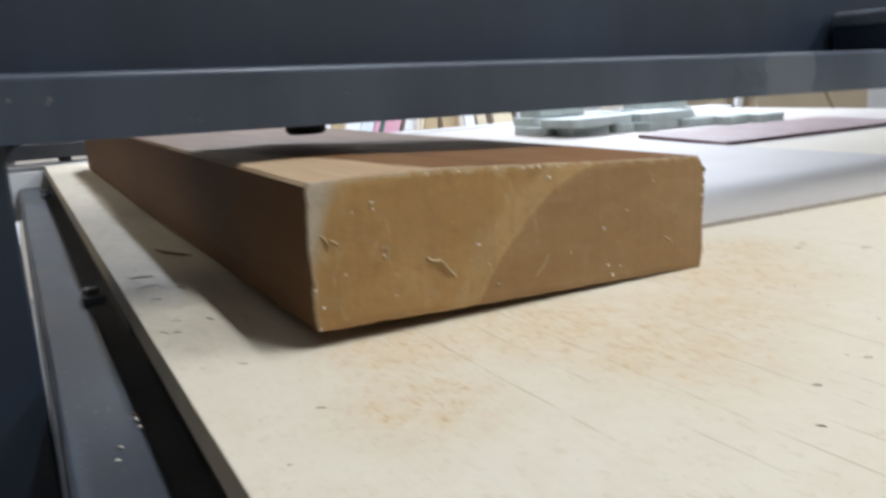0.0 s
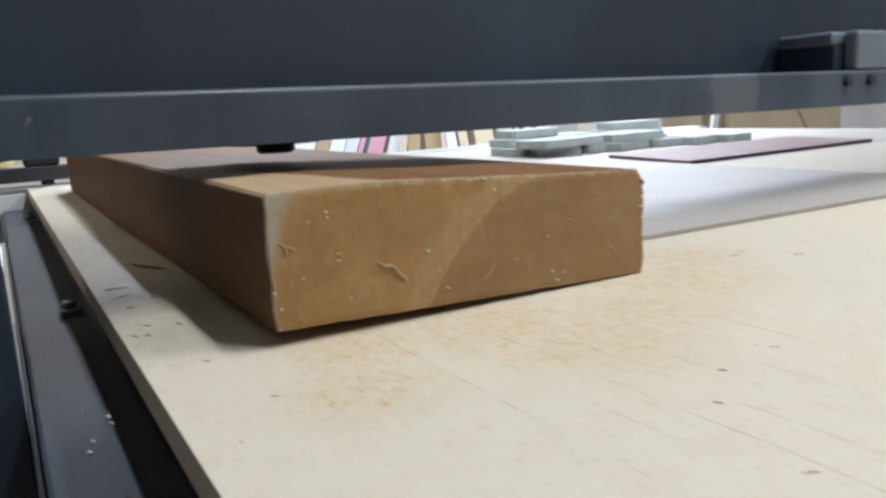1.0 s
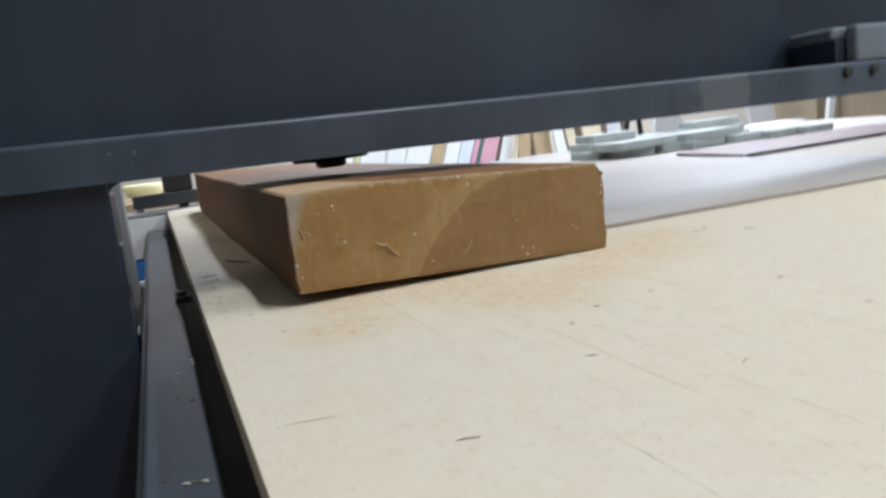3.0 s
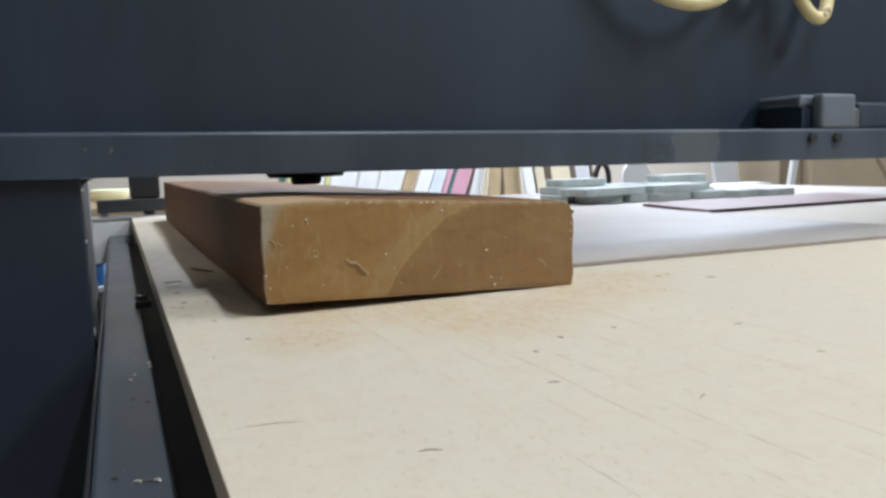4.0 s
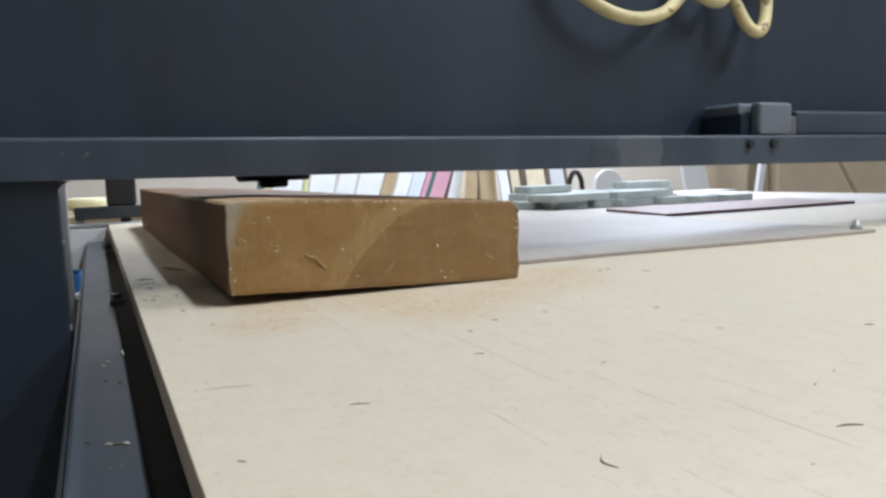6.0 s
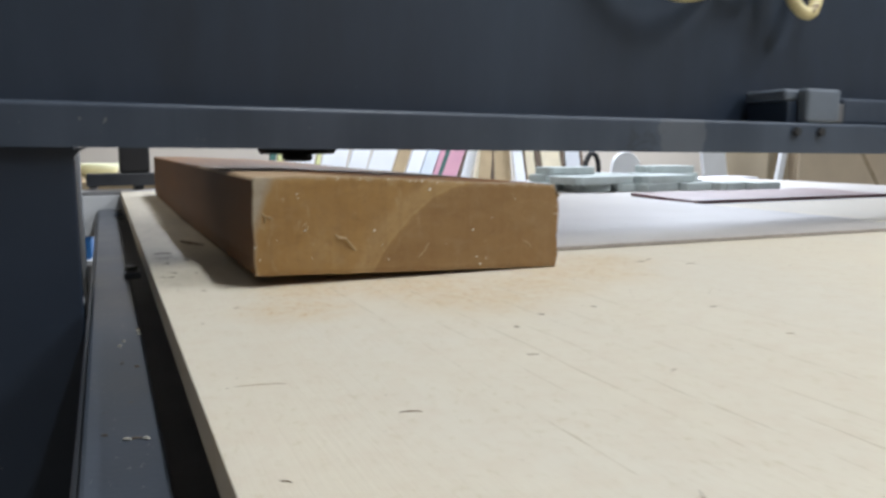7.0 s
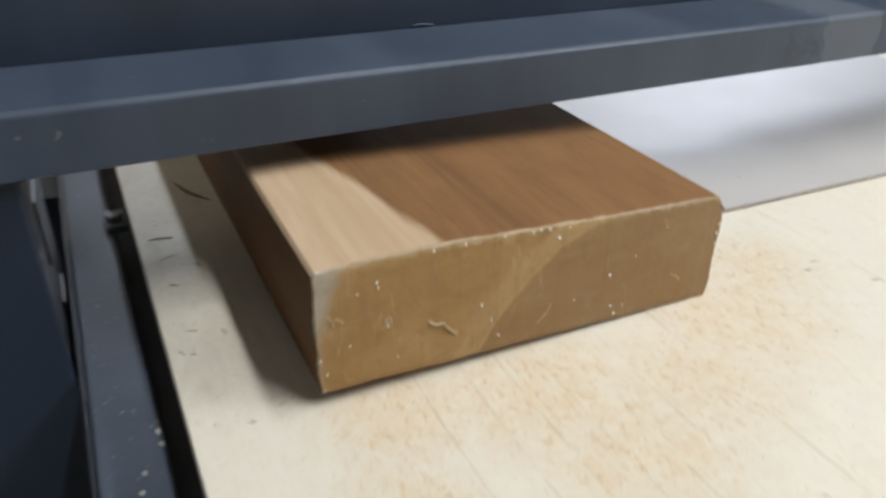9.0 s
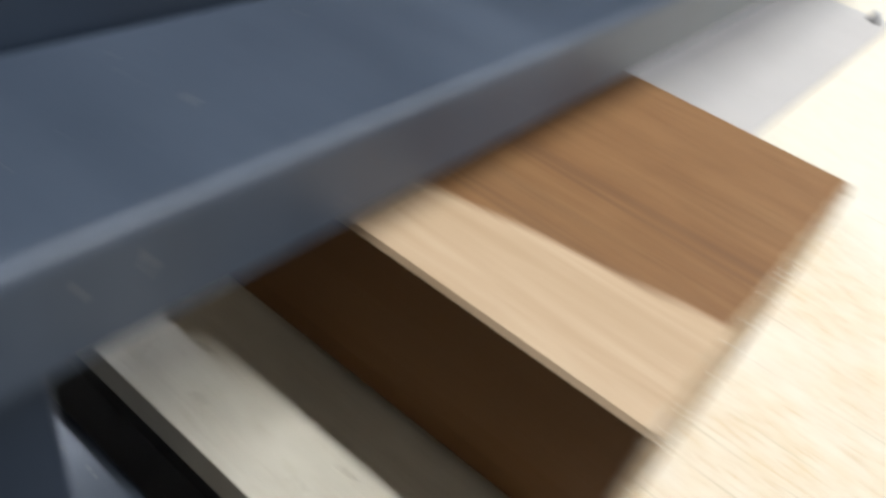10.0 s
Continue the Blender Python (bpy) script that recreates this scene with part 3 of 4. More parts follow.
def hex_bolt(radius, height, shank=0.004):
    bm = turned([(0, 0), (radius * 0.55, 0), (radius * 0.55, shank), (0, shank)], 12)
    add_turned(bm, [(0, shank), (radius, shank), (radius, shank + height * 0.85), (radius * 0.86, shank + height), (0, shank + height)], 6)
    return bm


# ---- the room ----
FLOOR_Z = -0.86
CEIL_Z = 1.86
RX0, RX1, RY0, RY1 = -3.6, 5.2, -3.2, 4.0


def room():
    w = 0.12
    part("floor", box(RX0 - w, RX1 + w, RY0 - w, RY1 + w, FLOOR_Z - 0.1, FLOOR_Z), MAT["floor"])
    part("ceiling", box(RX0 - w, RX1 + w, RY0 - w, RY1 + w, CEIL_Z, CEIL_Z + 0.1), MAT["ceiling"])
    part("wall_north", box(RX0, RX1, RY1, RY1 + w, FLOOR_Z, CEIL_Z), MAT["wall"])
    part("wall_south", box(RX0, RX1, RY0 - w, RY0, FLOOR_Z, CEIL_Z), MAT["wall"])
    part("wall_east", box(RX1, RX1 + w, RY0, RY1, FLOOR_Z, CEIL_Z), MAT["wall"])
    part("wall_west", box(RX0 - w, RX0, RY0, RY1, FLOOR_Z, CEIL_Z), MAT["wall"])
    for n, lab in (("floor", "bare grey concrete workshop floor"), ("ceiling", "plain off-white workshop ceiling"), ("wall_north", "greige painted workshop wall"),
                   ("wall_south", "greige painted workshop wall"), ("wall_east", "greige painted workshop wall"), ("wall_west", "greige painted workshop wall")):
        tagged(bpy.data.objects[n], lab, n.split("_")[0], kind="structure")


def ceiling_light(x, y):
    ob = thing("ceiling_light", pose(x, y, CEIL_Z), "lit fluorescent tube fitting under the ceiling", "lamp", "tube lights under the ceiling")
    part("housing", box(-0.08, 0.08, -0.66, 0.66, -0.05, 0.0, 0.006), MAT["white"], ob)
    part("tube", turned([(0, -0.6), (0.014, -0.6), (0.014, 0.6), (0, 0.6)], 16, pose(0, 0, -0.068, 90)), MAT["diffuser"], ob, "glowing white tube", True)


room()
for lamp_x, lamp_y, lamp_w in TUBES:
    ceiling_light(lamp_x, lamp_y)


# ---- the machine bed and its boards ----
BED_Y0, BED_Y1 = -0.62, 1.045


def machine_bed():
    bed = thing("machine_bed", pose(0, 0, FLOOR_Z), "blue-grey steel router bed with dusty side rails", "machine bed")
    up = -FLOOR_Z
    part("left_rail", box(-0.0885, -0.0595, -0.75, 1.046, up - 0.075, up - 0.030, 0.002), MAT["rail"], bed, "dusty grey steel rail")
    part("right_rail", box(1.372, 1.401, -0.75, 1.046, up - 0.075, up - 0.030, 0.002), MAT["rail"], bed, "dusty grey steel rail")
    part("slot_floor", box(-0.0593, 1.3718, -0.75, 1.0455, up - 0.075, up - 0.050, 0.0), MAT["slot"], bed, "dark recess between rail and board")
    part("support_plate", box(-0.040, 1.35, BED_Y0, BED_Y1 - 0.01, up - 0.0498, up - 0.0137, 0.0), MAT["slot"], bed)
    part("back_plate", box(-0.125, 1.44, 1.047, 1.065, up - 0.078, up - 0.006, 0.002), MAT["white"], bed, "white end plate")
    part("back_ledge", box(-0.125, 1.44, 1.048, 1.120, up - 0.0055, up + 0.001, 0.001), MAT["alu"], bed)
    # added dark strip hides the lit rail side and stands in for its shade
    part("side_cover", box(-0.0913, -0.0888, -0.75, 1.046, up - 0.30, up - 0.034, 0.0008), MAT["charcoal"], bed, "thin dark strip standing in for shade on the rail side")
    for x0 in (-0.0865, 1.365):
        part("side_beam", box(x0, x0 + 0.034, -0.75, 1.046, up - 0.26, up - 0.0752, 0.003), MAT["paint"], bed)
    for x in (-0.03, 1.30):
        for y in (-0.6, 0.95):
            part("leg", box(x, x + 0.08, y, y + 0.08, 0.0, up - 0.075, 0.004), MAT["paint"], bed)
    for y0 in (-0.58, 0.97):
        part("cross_member", box(0.05, 1.30, y0, y0 + 0.05, up - 0.20, up - 0.075, 0.004), MAT["paint"], bed)
    # fixing clip in the slot, with its bolt
    for y in (-0.42, 0.262, 0.90):
        clip = part("clamp_clip", box(-0.0645, -0.0515, y - 0.013, y + 0.013, up - 0.0300, up - 0.0245, 0.001), MAT["bracket"], bed, "small worn steel clip")
        part("bolt", hex_bolt(0.005, 0.004, 0.001), MAT["plate"], clip, at=pose(-0.059, y - 0.004, up - 0.0252))
    return bed


machine_bed()


def seam(x):
    """The front edge of the laminate sheet runs slightly askew."""
    return 0.0705 - 0.024 * x


SHEET_T = 0.0034


def boards():
    x0, x1 = -0.051, 1.36
    split = 0.385
    front = prism([(x0, -0.64), (x1, -0.64), (x1, split), (0.0988, split), (0.0988, 1.045), (x0, 1.045)], -0.0135, 0.0, 0.0005, 2)
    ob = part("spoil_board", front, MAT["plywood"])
    tagged(ob, "raw cream plywood board with tan rubbed flecks", "board")
    back = box(0.1002, x1, split + 0.0008, 1.045, -0.0135, 0.0, 0.0009, 2)
    ob = part("rear_board", back, MAT["laminate"])
    tagged(ob, "dusty white faced board lying behind the plywood", "board")
    # a thin sheet on the boards, butted against the timber block
    sheet = prism([(0.2022, seam(0.2)), (0.640, seam(0.64)), (0.646, seam(0.64) + 0.006), (0.650, 0.62), (0.2022, 0.62)], 0.0003, SHEET_T, 0.0005, 2)
    ob = part("laminate_sheet", sheet, MAT["laminate"])
    tagged(ob, "thin white laminate sheet with a brown, shade-darkened cut edge and sawdust specks", "sheet")


boards()


# ---- the timber block ----
def block_height(x):
    """The top falls towards the right."""
    return 0.0625 - 0.0085 * max(0.0, (x - 0.05) / 0.15) ** 1.1


def block_mesh(length, ny):
    """A sawn block, front at y = 0, with rounded, slightly uneven arrises."""
    bm = bmesh.new()
    sect = []
    wid = 0.2
    zb = lambda x: 0.0065 * max(0.0, 1 - x / 0.19)

    def outline(y):
        lift = max(0.0, 1 - y / 0.45)
        pts = []
        n = 14
        for i in range(n + 1):
            x = 0.0015 + (wid - 0.006) * i / n
            pts.append((x, block_height(x) + 0.0004 * math.sin(37 * x + 9 * y)))
        pts.append((0.1985, block_height(0.2) - 0.0045))
        for i in range(1, 6):
            pts.append((wid - 0.0006 - 0.0006 * math.sin(5 * i + 11 * y), (block_height(0.2) - 0.0045) * (1 - i / 6) + 0.001))
        pts.append((wid - 0.002, 0.0004 + zb(wid) * lift))
        for i in range(n, -1, -1):
            x = 0.0006 + (wid - 0.0046) * i / n
            pts.append((x, 0.0004 + zb(x) * lift))
        base = 0.0004 + zb(0) * lift
        for i in range(1, 6):
            pts.append((0.0003 * math.sin(4 * i + 7 * y) - 0.0002, base + 0.001 + (0.0615 - base - 0.001) * i / 6))
        pts.append((0.0, 0.0612))
        return pts

    for j in range(ny + 1):
        y = length * j / ny
        sect.append([bm.verts.new((x, y, z)) for x, z in outline(y)])
    n = len(sect[0])
    for a, b in zip(sect, sect[1:]):
        for k in range(n):
            bm.faces.new((a[k], a[(k + 1) % n], b[(k + 1) % n], b[k]))
    bm.faces.new(sect[0][::-1])
    bm.faces.new(sect[-1])
    return bm, outline(0.0)


def timber_block():
    ob = thing("timber_block", pose(0, 0.001, 0), "sawn brown hardwood block with a waxed end lying on the boards", "timber block")
    bm, rim = block_mesh(0.92, 40)
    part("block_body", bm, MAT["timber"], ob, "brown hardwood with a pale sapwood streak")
    # wax coat over the end, a little uneven, wrapping the arrises
    cx = sum(p[0] for p in rim) / len(rim)
    cz = sum(p[1] for p in rim) / len(rim)
    wax = bmesh.new()
    rng = random.Random(8)
    dense = []
    for (ax, az), (bx, bz) in zip(rim, rim[1:] + rim[:1]):
        for s in range(4):
            dense.append((ax + (bx - ax) * s / 4, az + (bz - az) * s / 4))
    rings = []
    for scale, y, jag in ((1.0008, 0.0004, 0.0002), (1.001, -0.0003, 0.0), (0.995, -0.0012, 0.0), (0.9, -0.0016, 0.0), (0.6, -0.0016, 0.0), (0.3, -0.0016, 0.0)):
        edge = 0.00035 if scale > 0.99 else 0.0
        rings.append([wax.verts.new((cx + (x - cx) * scale + rng.uniform(-1, 1) * edge, y + rng.uniform(-1, 1) * jag, cz + (z - cz) * scale + rng.uniform(-1, 1) * edge)) for x, z in dense])
    for a, b in zip(rings, rings[1:]):
        for k in range(len(dense)):
            wax.faces.new((a[k], a[(k + 1) % len(dense)], b[(k + 1) % len(dense)], b[k]))
    wax.faces.new(rings[-1])
    part("wax_coat", wax, MAT["wax"], ob, "waxed ochre end grain with a curved heart line")
    # bits of white wax and paint on the end
    specks = [(0.107, 0.0537, 1.2), (0.071, 0.030, 1.0), (0.1365, 0.0276, 1.0), (0.1415, 0.0055, 1.0), (0.139, 0.0105, 0.9), (0.0005, 0.0232, 0.9),
              (0.197, 0.0357, 0.9), (0.025, 0.053, 0.9), (0.0255, 0.0505, 0.6), (0.017, 0.050, 0.5), (0.029, 0.032, 0.8), (0.0285, 0.035, 0.5), (0.003, 0.016, 0.7),
              (0.146, 0.009, 0.5), (0.08, 0.012, 0.6), (0.1975, 0.030, 0.6), (0.013, 0.027, 0.5), (0.098, 0.059, 0.7), (0.102, 0.0588, 0.9), (0.049, 0.0612, 0.6), (0.094, 0.0590, 0.6), (0.112, 0.0578, 0.5), (0.0805, 0.0605, 0.5), (0.063, 0.0608, 0.6), (0.0015, 0.008, 0.6),
              (0.1975, 0.0405, 0.7), (0.150, 0.0345, 0.4), (0.076, 0.021, 0.5), (0.118, 0.0195, 0.4), (0.033, 0.0155, 0.4), (0.166, 0.046, 0.4)]
    rng = random.Random(3)
    for x, z, s in specks:
        r = 0.00062 * s
        bm = turned([(0, -0.0006), (r, -0.0004), (r * 0.8, 0.0004), (0, 0.0007)], 7, pose(x, -0.0019, z, 90 + rng.uniform(-15, 15), rng.uniform(-40, 40), 0))
        part("wax_bit", bm, MAT["waxbit"], ob, smooth=True)
    chip = pipe([(0.1955, -0.0006, 0.0505), (0.1980, -0.0012, 0.0490), (0.1993, -0.0010, 0.0474), (0.1996, 0.002, 0.0460)], 0.00065, 7, 5, lambda t: 0.35 + 0.9 * math.sin(math.pi * min(max(t, 0.03), 0.97)))
    part("torn_chip", chip, MAT["sliver"], ob, "dark torn splinter on the corner", True)
    curl = pipe([(0.047, -0.0018, 0.0285), (0.0495, -0.0026, 0.0268), (0.053, -0.0024, 0.0262), (0.056, -0.0026, 0.0225), (0.0595, -0.0018, 0.0188)], 0.0005, 7, 6)
    part("wax_drip", curl, MAT["thick_wax"], ob, "raised curl of wax", True)
    for a, b in (((0.173, 0.019), (0.179, 0.0135)), ((0.0045, 0.043), (0.0065, 0.037)), ((0.0295, 0.036), (0.0293, 0.030)), ((0.0075, 0.041), (0.0105, 0.038)), ((0.099, 0.012), (0.106, 0.021))):
        mid = ((a[0] + b[0]) / 2 + 0.0012, -0.0017, (a[1] + b[1]) / 2)
        part("wax_drip", pipe([(a[0], -0.0016, a[1]), mid, (b[0], -0.0014, b[1])], 0.00032, 6, 5), MAT["thick_wax"], ob, smooth=True)
    return ob


timber_block()


# ---- the gantry ----
GY = 0.090
GZ = 0.0785
LEAN = 0.63
BAR_H = 0.028


def gantry():
    g = thing("gantry", pose(0, GY, 0), "dark blue-grey painted router gantry spanning the bed", "machine gantry")
    tilt = pose(0, 0, GZ, 0, LEAN, 0)
    tube = box(-0.36, 1.62, 0.0, 0.066, 0.0, BAR_H)
    arris = [e for e in tube.edges if all(v.co.z > 0.02 and v.co.y < 0.01 for v in e.verts)]
    bmesh.ops.bevel(tube, geom=arris, offset=0.0032, segments=4, affect="EDGES", profile=0.5)
    part("lower_bar", tube, MAT["bar"], g, "scuffed blue-grey steel bar", at=tilt)
    part("face_plate", box(-0.36, 1.62, 0.068, 0.080, 0.0, 0.30, 0.002), MAT["face"], g, "smooth dark blue-grey sheet", at=tilt)
    part("rear_beam", box(-0.34, 1.60, 0.152, 0.200, 0.052, 0.285, 0.004), MAT["paint"], g, at=tilt)
    part("top_cover", box(-0.36, 1.62, 0.068, 0.24, 0.302, 0.312, 0.002), MAT["paint"], g, at=tilt)
    # weld beads along the seam between bar and sheet
    for x in (0.115, 0.335, 0.62, -0.12):
        part("weld_bead", pipe([(x - 0.006, 0.0672, BAR_H + 0.0002), (x - 0.002, 0.0665, BAR_H + 0.0015), (x + 0.003, 0.067, BAR_H + 0.001), (x + 0.007, 0.0672, BAR_H + 0.0002)], 0.0008, 7, 3), MAT["paint"], g, smooth=True, at=tilt)
    # left and right side plates
    for x1, lab in ((-0.0917, "left"), (1.6, "right")):
        x0 = x1 - 0.21 if lab == "left" else x1
        xe = x1 if lab == "left" else x1 + 0.21
        sheet = box(x0, xe, 0.006, 0.0103, -0.42, 0.0, 0.0015)
        for v in sheet.verts:
            if v.co.z > -0.1:  # the top follows the slightly leaning bar
                v.co.z += GZ - v.co.x * math.sin(radians(LEAN)) + 0.004
        leg = part("side_leg", sheet, MAT["paint"], g, "dark blue-grey upright sheet")
        xi = x1 - 0.016 if lab == "left" else x1 + 0.004
        part("inner_plate", box(xi, xi + 0.012, 0.0105, 0.17, -0.42, 0.070 if lab == "left" else 0.052, 0.0015), MAT["plate"], leg, "scratched grey steel plate")
        if lab == "left":
            part("edge_strip", box(-0.1065, -0.0935, 0.0105, 0.030, -0.40, 0.060, 0.002), MAT["plate"], leg, "scuffed grey edge strip")
            # rounded gusset in the corner under the bar
            curve = [(-0.0935 + 0.011 * (1 - math.cos(a * math.pi / 20)), 0.079 - 0.011 * (1 - math.sin(a * math.pi / 20))) for a in range(11)]
            gusset = prism([(-0.0935, 0.079)] + [(x, z) for x, z in curve], 0.012, 0.028, 0.0)
            for v in gusset.verts:
                v.co = Vector((v.co.x, v.co.z, v.co.y))
            part("gusset", gusset, MAT["paint"], leg)
            for z0, z1, y0 in ((-0.015, 0.045, 0.045), (-0.085, -0.025, 0.060), (-0.16, -0.095, 0.075), (-0.25, -0.17, 0.060)):
                part("slot", box(-0.0967, -0.0962, y0, y0 + 0.035, z0, z1, 0.0002, 1), MAT["black"], leg, "dark slot")
                part("bearing_block", box(-0.0964, -0.0942, y0 + 0.040, y0 + 0.075, z0 + 0.01, z1 - 0.012, 0.001), MAT["plate"], leg)
            for y, z in ((0.030, -0.046), (0.034, -0.064), (0.030, -0.13), (0.034, 0.03)):
                part("bolt", hex_bolt(0.0045, 0.004, 0.002), MAT["steel"], leg, at=pose(-0.0990, y, z, 0, 90, 0))
    # bracket bolted on the bar: a grey hood, open to the left; a dark solid paints its shaded hollow
    up = tilt @ pose(0, 0, BAR_H - 0.026)
    brk = part("cable_bracket", box(0.520, 0.563, 0.0005, 0.013, 0.0262, 0.0575, 0.003), MAT["bracket"], g, "grey steel hood bracket on the bar", at=up)
    part("hood", box(0.506, 0.563, 0.0133, 0.064, 0.0462, 0.0573, 0.003), MAT["bracket"], brk)
    part("back_wall", box(0.552, 0.563, 0.0133, 0.064, 0.0263, 0.0460, 0.001), MAT["bracket"], brk)
    part("cable_block", box(0.510, 0.5515, 0.0135, 0.064, 0.0264, 0.0458, 0.001), MAT["paint"], brk, "dark fill for the shaded hollow under the hood")
    part("trunking", box(0.592, 1.30, 0.022, 0.066, 0.0262, 0.052, 0.003), MAT["bar"], brk)
    part("connector", box(0.5635, 0.5915, 0.020, 0.058, 0.0262, 0.046, 0.002), MAT["slot"], brk)
    for x in (0.5066, 0.537):
        part("bolt", hex_bolt(0.0045, 0.004, 0.001), MAT["rubber"], brk, at=pose(x, 0.001, 0.0175, 90, 0, 0))
    # spindle nose behind the bar
    sp = part("spindle", turned([(0, -0.003), (0.030, -0.003), (0.032, 0.0), (0.032, 0.004), (0.030, 0.006), (0.0, 0.006)], 40), MAT["rubber"], g,
              "black round dust plate under the spindle", True, pose(0.073, 0.115, 0.0765))
    part("collet_nut", turned([(0, -0.009), (0.0105, -0.009), (0.0125, -0.007), (0.0125, -0.0025), (0.0, -0.0025)], 24), MAT["rubber"], sp, "black collet nut", True)
    part("spindle_body", turned([(0, 0.006), (0.027, 0.006), (0.027, 0.16), (0, 0.16)], 32), MAT["rail"], sp, smooth=True)
    part("spindle_carriage", box(-0.055, 0.055, 0.030, 0.050, 0.020, 0.21, 0.003), MAT["paint"], sp)
    return g


gantry()


def air_hose():
    """A yellowed coil hose: one slack bight, a small one, then a tight hanging loop."""
    y = GY + 0.050
    pts = [(0.30, y + 0.014, 0.33), (0.325, y + 0.004, 0.252), (0.362, y - 0.006, 0.217), (0.402, y - 0.009, 0.205), (0.44, y - 0.006, 0.212), (0.468, y, 0.232), (0.478, y + 0.006, 0.246),
           (0.486, y + 0.002, 0.236), (0.500, y - 0.004, 0.227), (0.516, y - 0.004, 0.228), (0.530, y + 0.002, 0.240), (0.536, y - 0.002, 0.226), (0.545, y - 0.008, 0.205), (0.556, y - 0.011, 0.198),
           (0.567, y - 0.009, 0.205), (0.576, y - 0.004, 0.228), (0.584, y + 0.004, 0.262), (0.592, y + 0.010, 0.33)]
    pts = [(px, py, pz + 0.008) for px, py, pz in pts]
    ob = part("air_hose", pipe(pts, 0.0062, 14, 8), MAT["hose"], smooth=True)
    tagged(ob, "yellowed plastic coil hose looped on the gantry sheet", "hose")


air_hose()


# ---- offcuts and sheets on the laminate board ----
def red_sheet():
    ob = part("red_sheet", prism([(0.664, 0.398), (1.050, 0.398), (1.085, 0.570), (0.694, 0.578)], 0.0002, 0.0046), MAT["redtop"])
    tagged(ob, "thin dusty dark red laminate sheet lying flat", "sheet")


def grey_offcut(x, y, z, w, d, turn, h=0.0135, seed=0):
    rng = random.Random(seed)
    c = 0.10 * min(w, d)
    pts = [(-w / 2 + c, -d / 2), (w / 2 - c * rng.uniform(0.2, 1), -d / 2), (w / 2, -d / 2 + c), (w / 2, d / 2 - c * rng.uniform(0.2, 1)), (w / 2 - c, d / 2), (-w / 2 + c * rng.uniform(0.2, 1), d / 2), (-w / 2, d / 2 - c), (-w / 2, -d / 2 + c)]
    ob = part("grey_offcut", prism(pts, 0.0, h, 0.0011, 2), MAT["greytile"], smooth=False, at=pose(x, y, z, 0, 0, turn))
    tagged(ob, "pale grey-green board offcut in a loose stack", "offcut", "stack of grey offcuts")


red_sheet()
H = 0.0135
OFFCUTS = [  # x, y, layer, width, depth, turn
    (0.682, 0.795, 0, 0.070, 0.060, 5), (0.700, 0.715, 0, 0.070, 0.060, -8), (0.765, 0.712, 0, 0.055, 0.070, 10), (0.832, 0.705, 0, 0.075, 0.070, 4), (0.908, 0.695, 0, 0.070, 0.080, -6),
    (0.962, 0.672, 0, 0.070, 0.080, 8), (1.022, 0.655, 0, 0.066, 0.085, 6), (0.762, 0.810, 0, 0.09, 0.08, 3), (0.860, 0.810, 0, 0.10, 0.08, -4), (0.96, 0.80, 0, 0.09, 0.08, 3),
    (0.712, 0.715, 1, 0.135, 0.080, 9), (0.848, 0.715, 1, 0.125, 0.085, 6), (0.690, 0.812, 1, 0.070, 0.06, 8), (0.800, 0.818, 1, 0.10, 0.07, 2), (0.935, 0.800, 1, 0.12, 0.07, -5),
    (0.718, 0.812, 2, 0.100, 0.060, 0), (0.945, 0.806, 2, 0.105, 0.055, -6), (0.655, 0.755, 0, 0.030, 0.040, 22), (0.793, 0.668, 0, 0.022, 0.030, 12)]
for i, (ox, oy, lay, ow, od, turn) in enumerate(OFFCUTS):
    grey_offcut(ox, oy, 0.0002 + lay * H, ow, od, turn, H - 0.0003, i)


# ---- things behind the bed ----
def board_leaning(x, y, w, t, height, lean, mat, label, turn=0.0, back=8.0):
    ob = part("leaning_board", box(-w / 2, w / 2, -t / 2, t / 2, 0.0, height, 0.0015, 1), mat, at=pose(x, y, FLOOR_Z + 0.002 + abs(math.sin(radians(lean))) * w / 2 + abs(math.sin(radians(back))) * t / 2, -back, lean, turn))
    tagged(ob, label, "board", "boards leaning behind the bed")


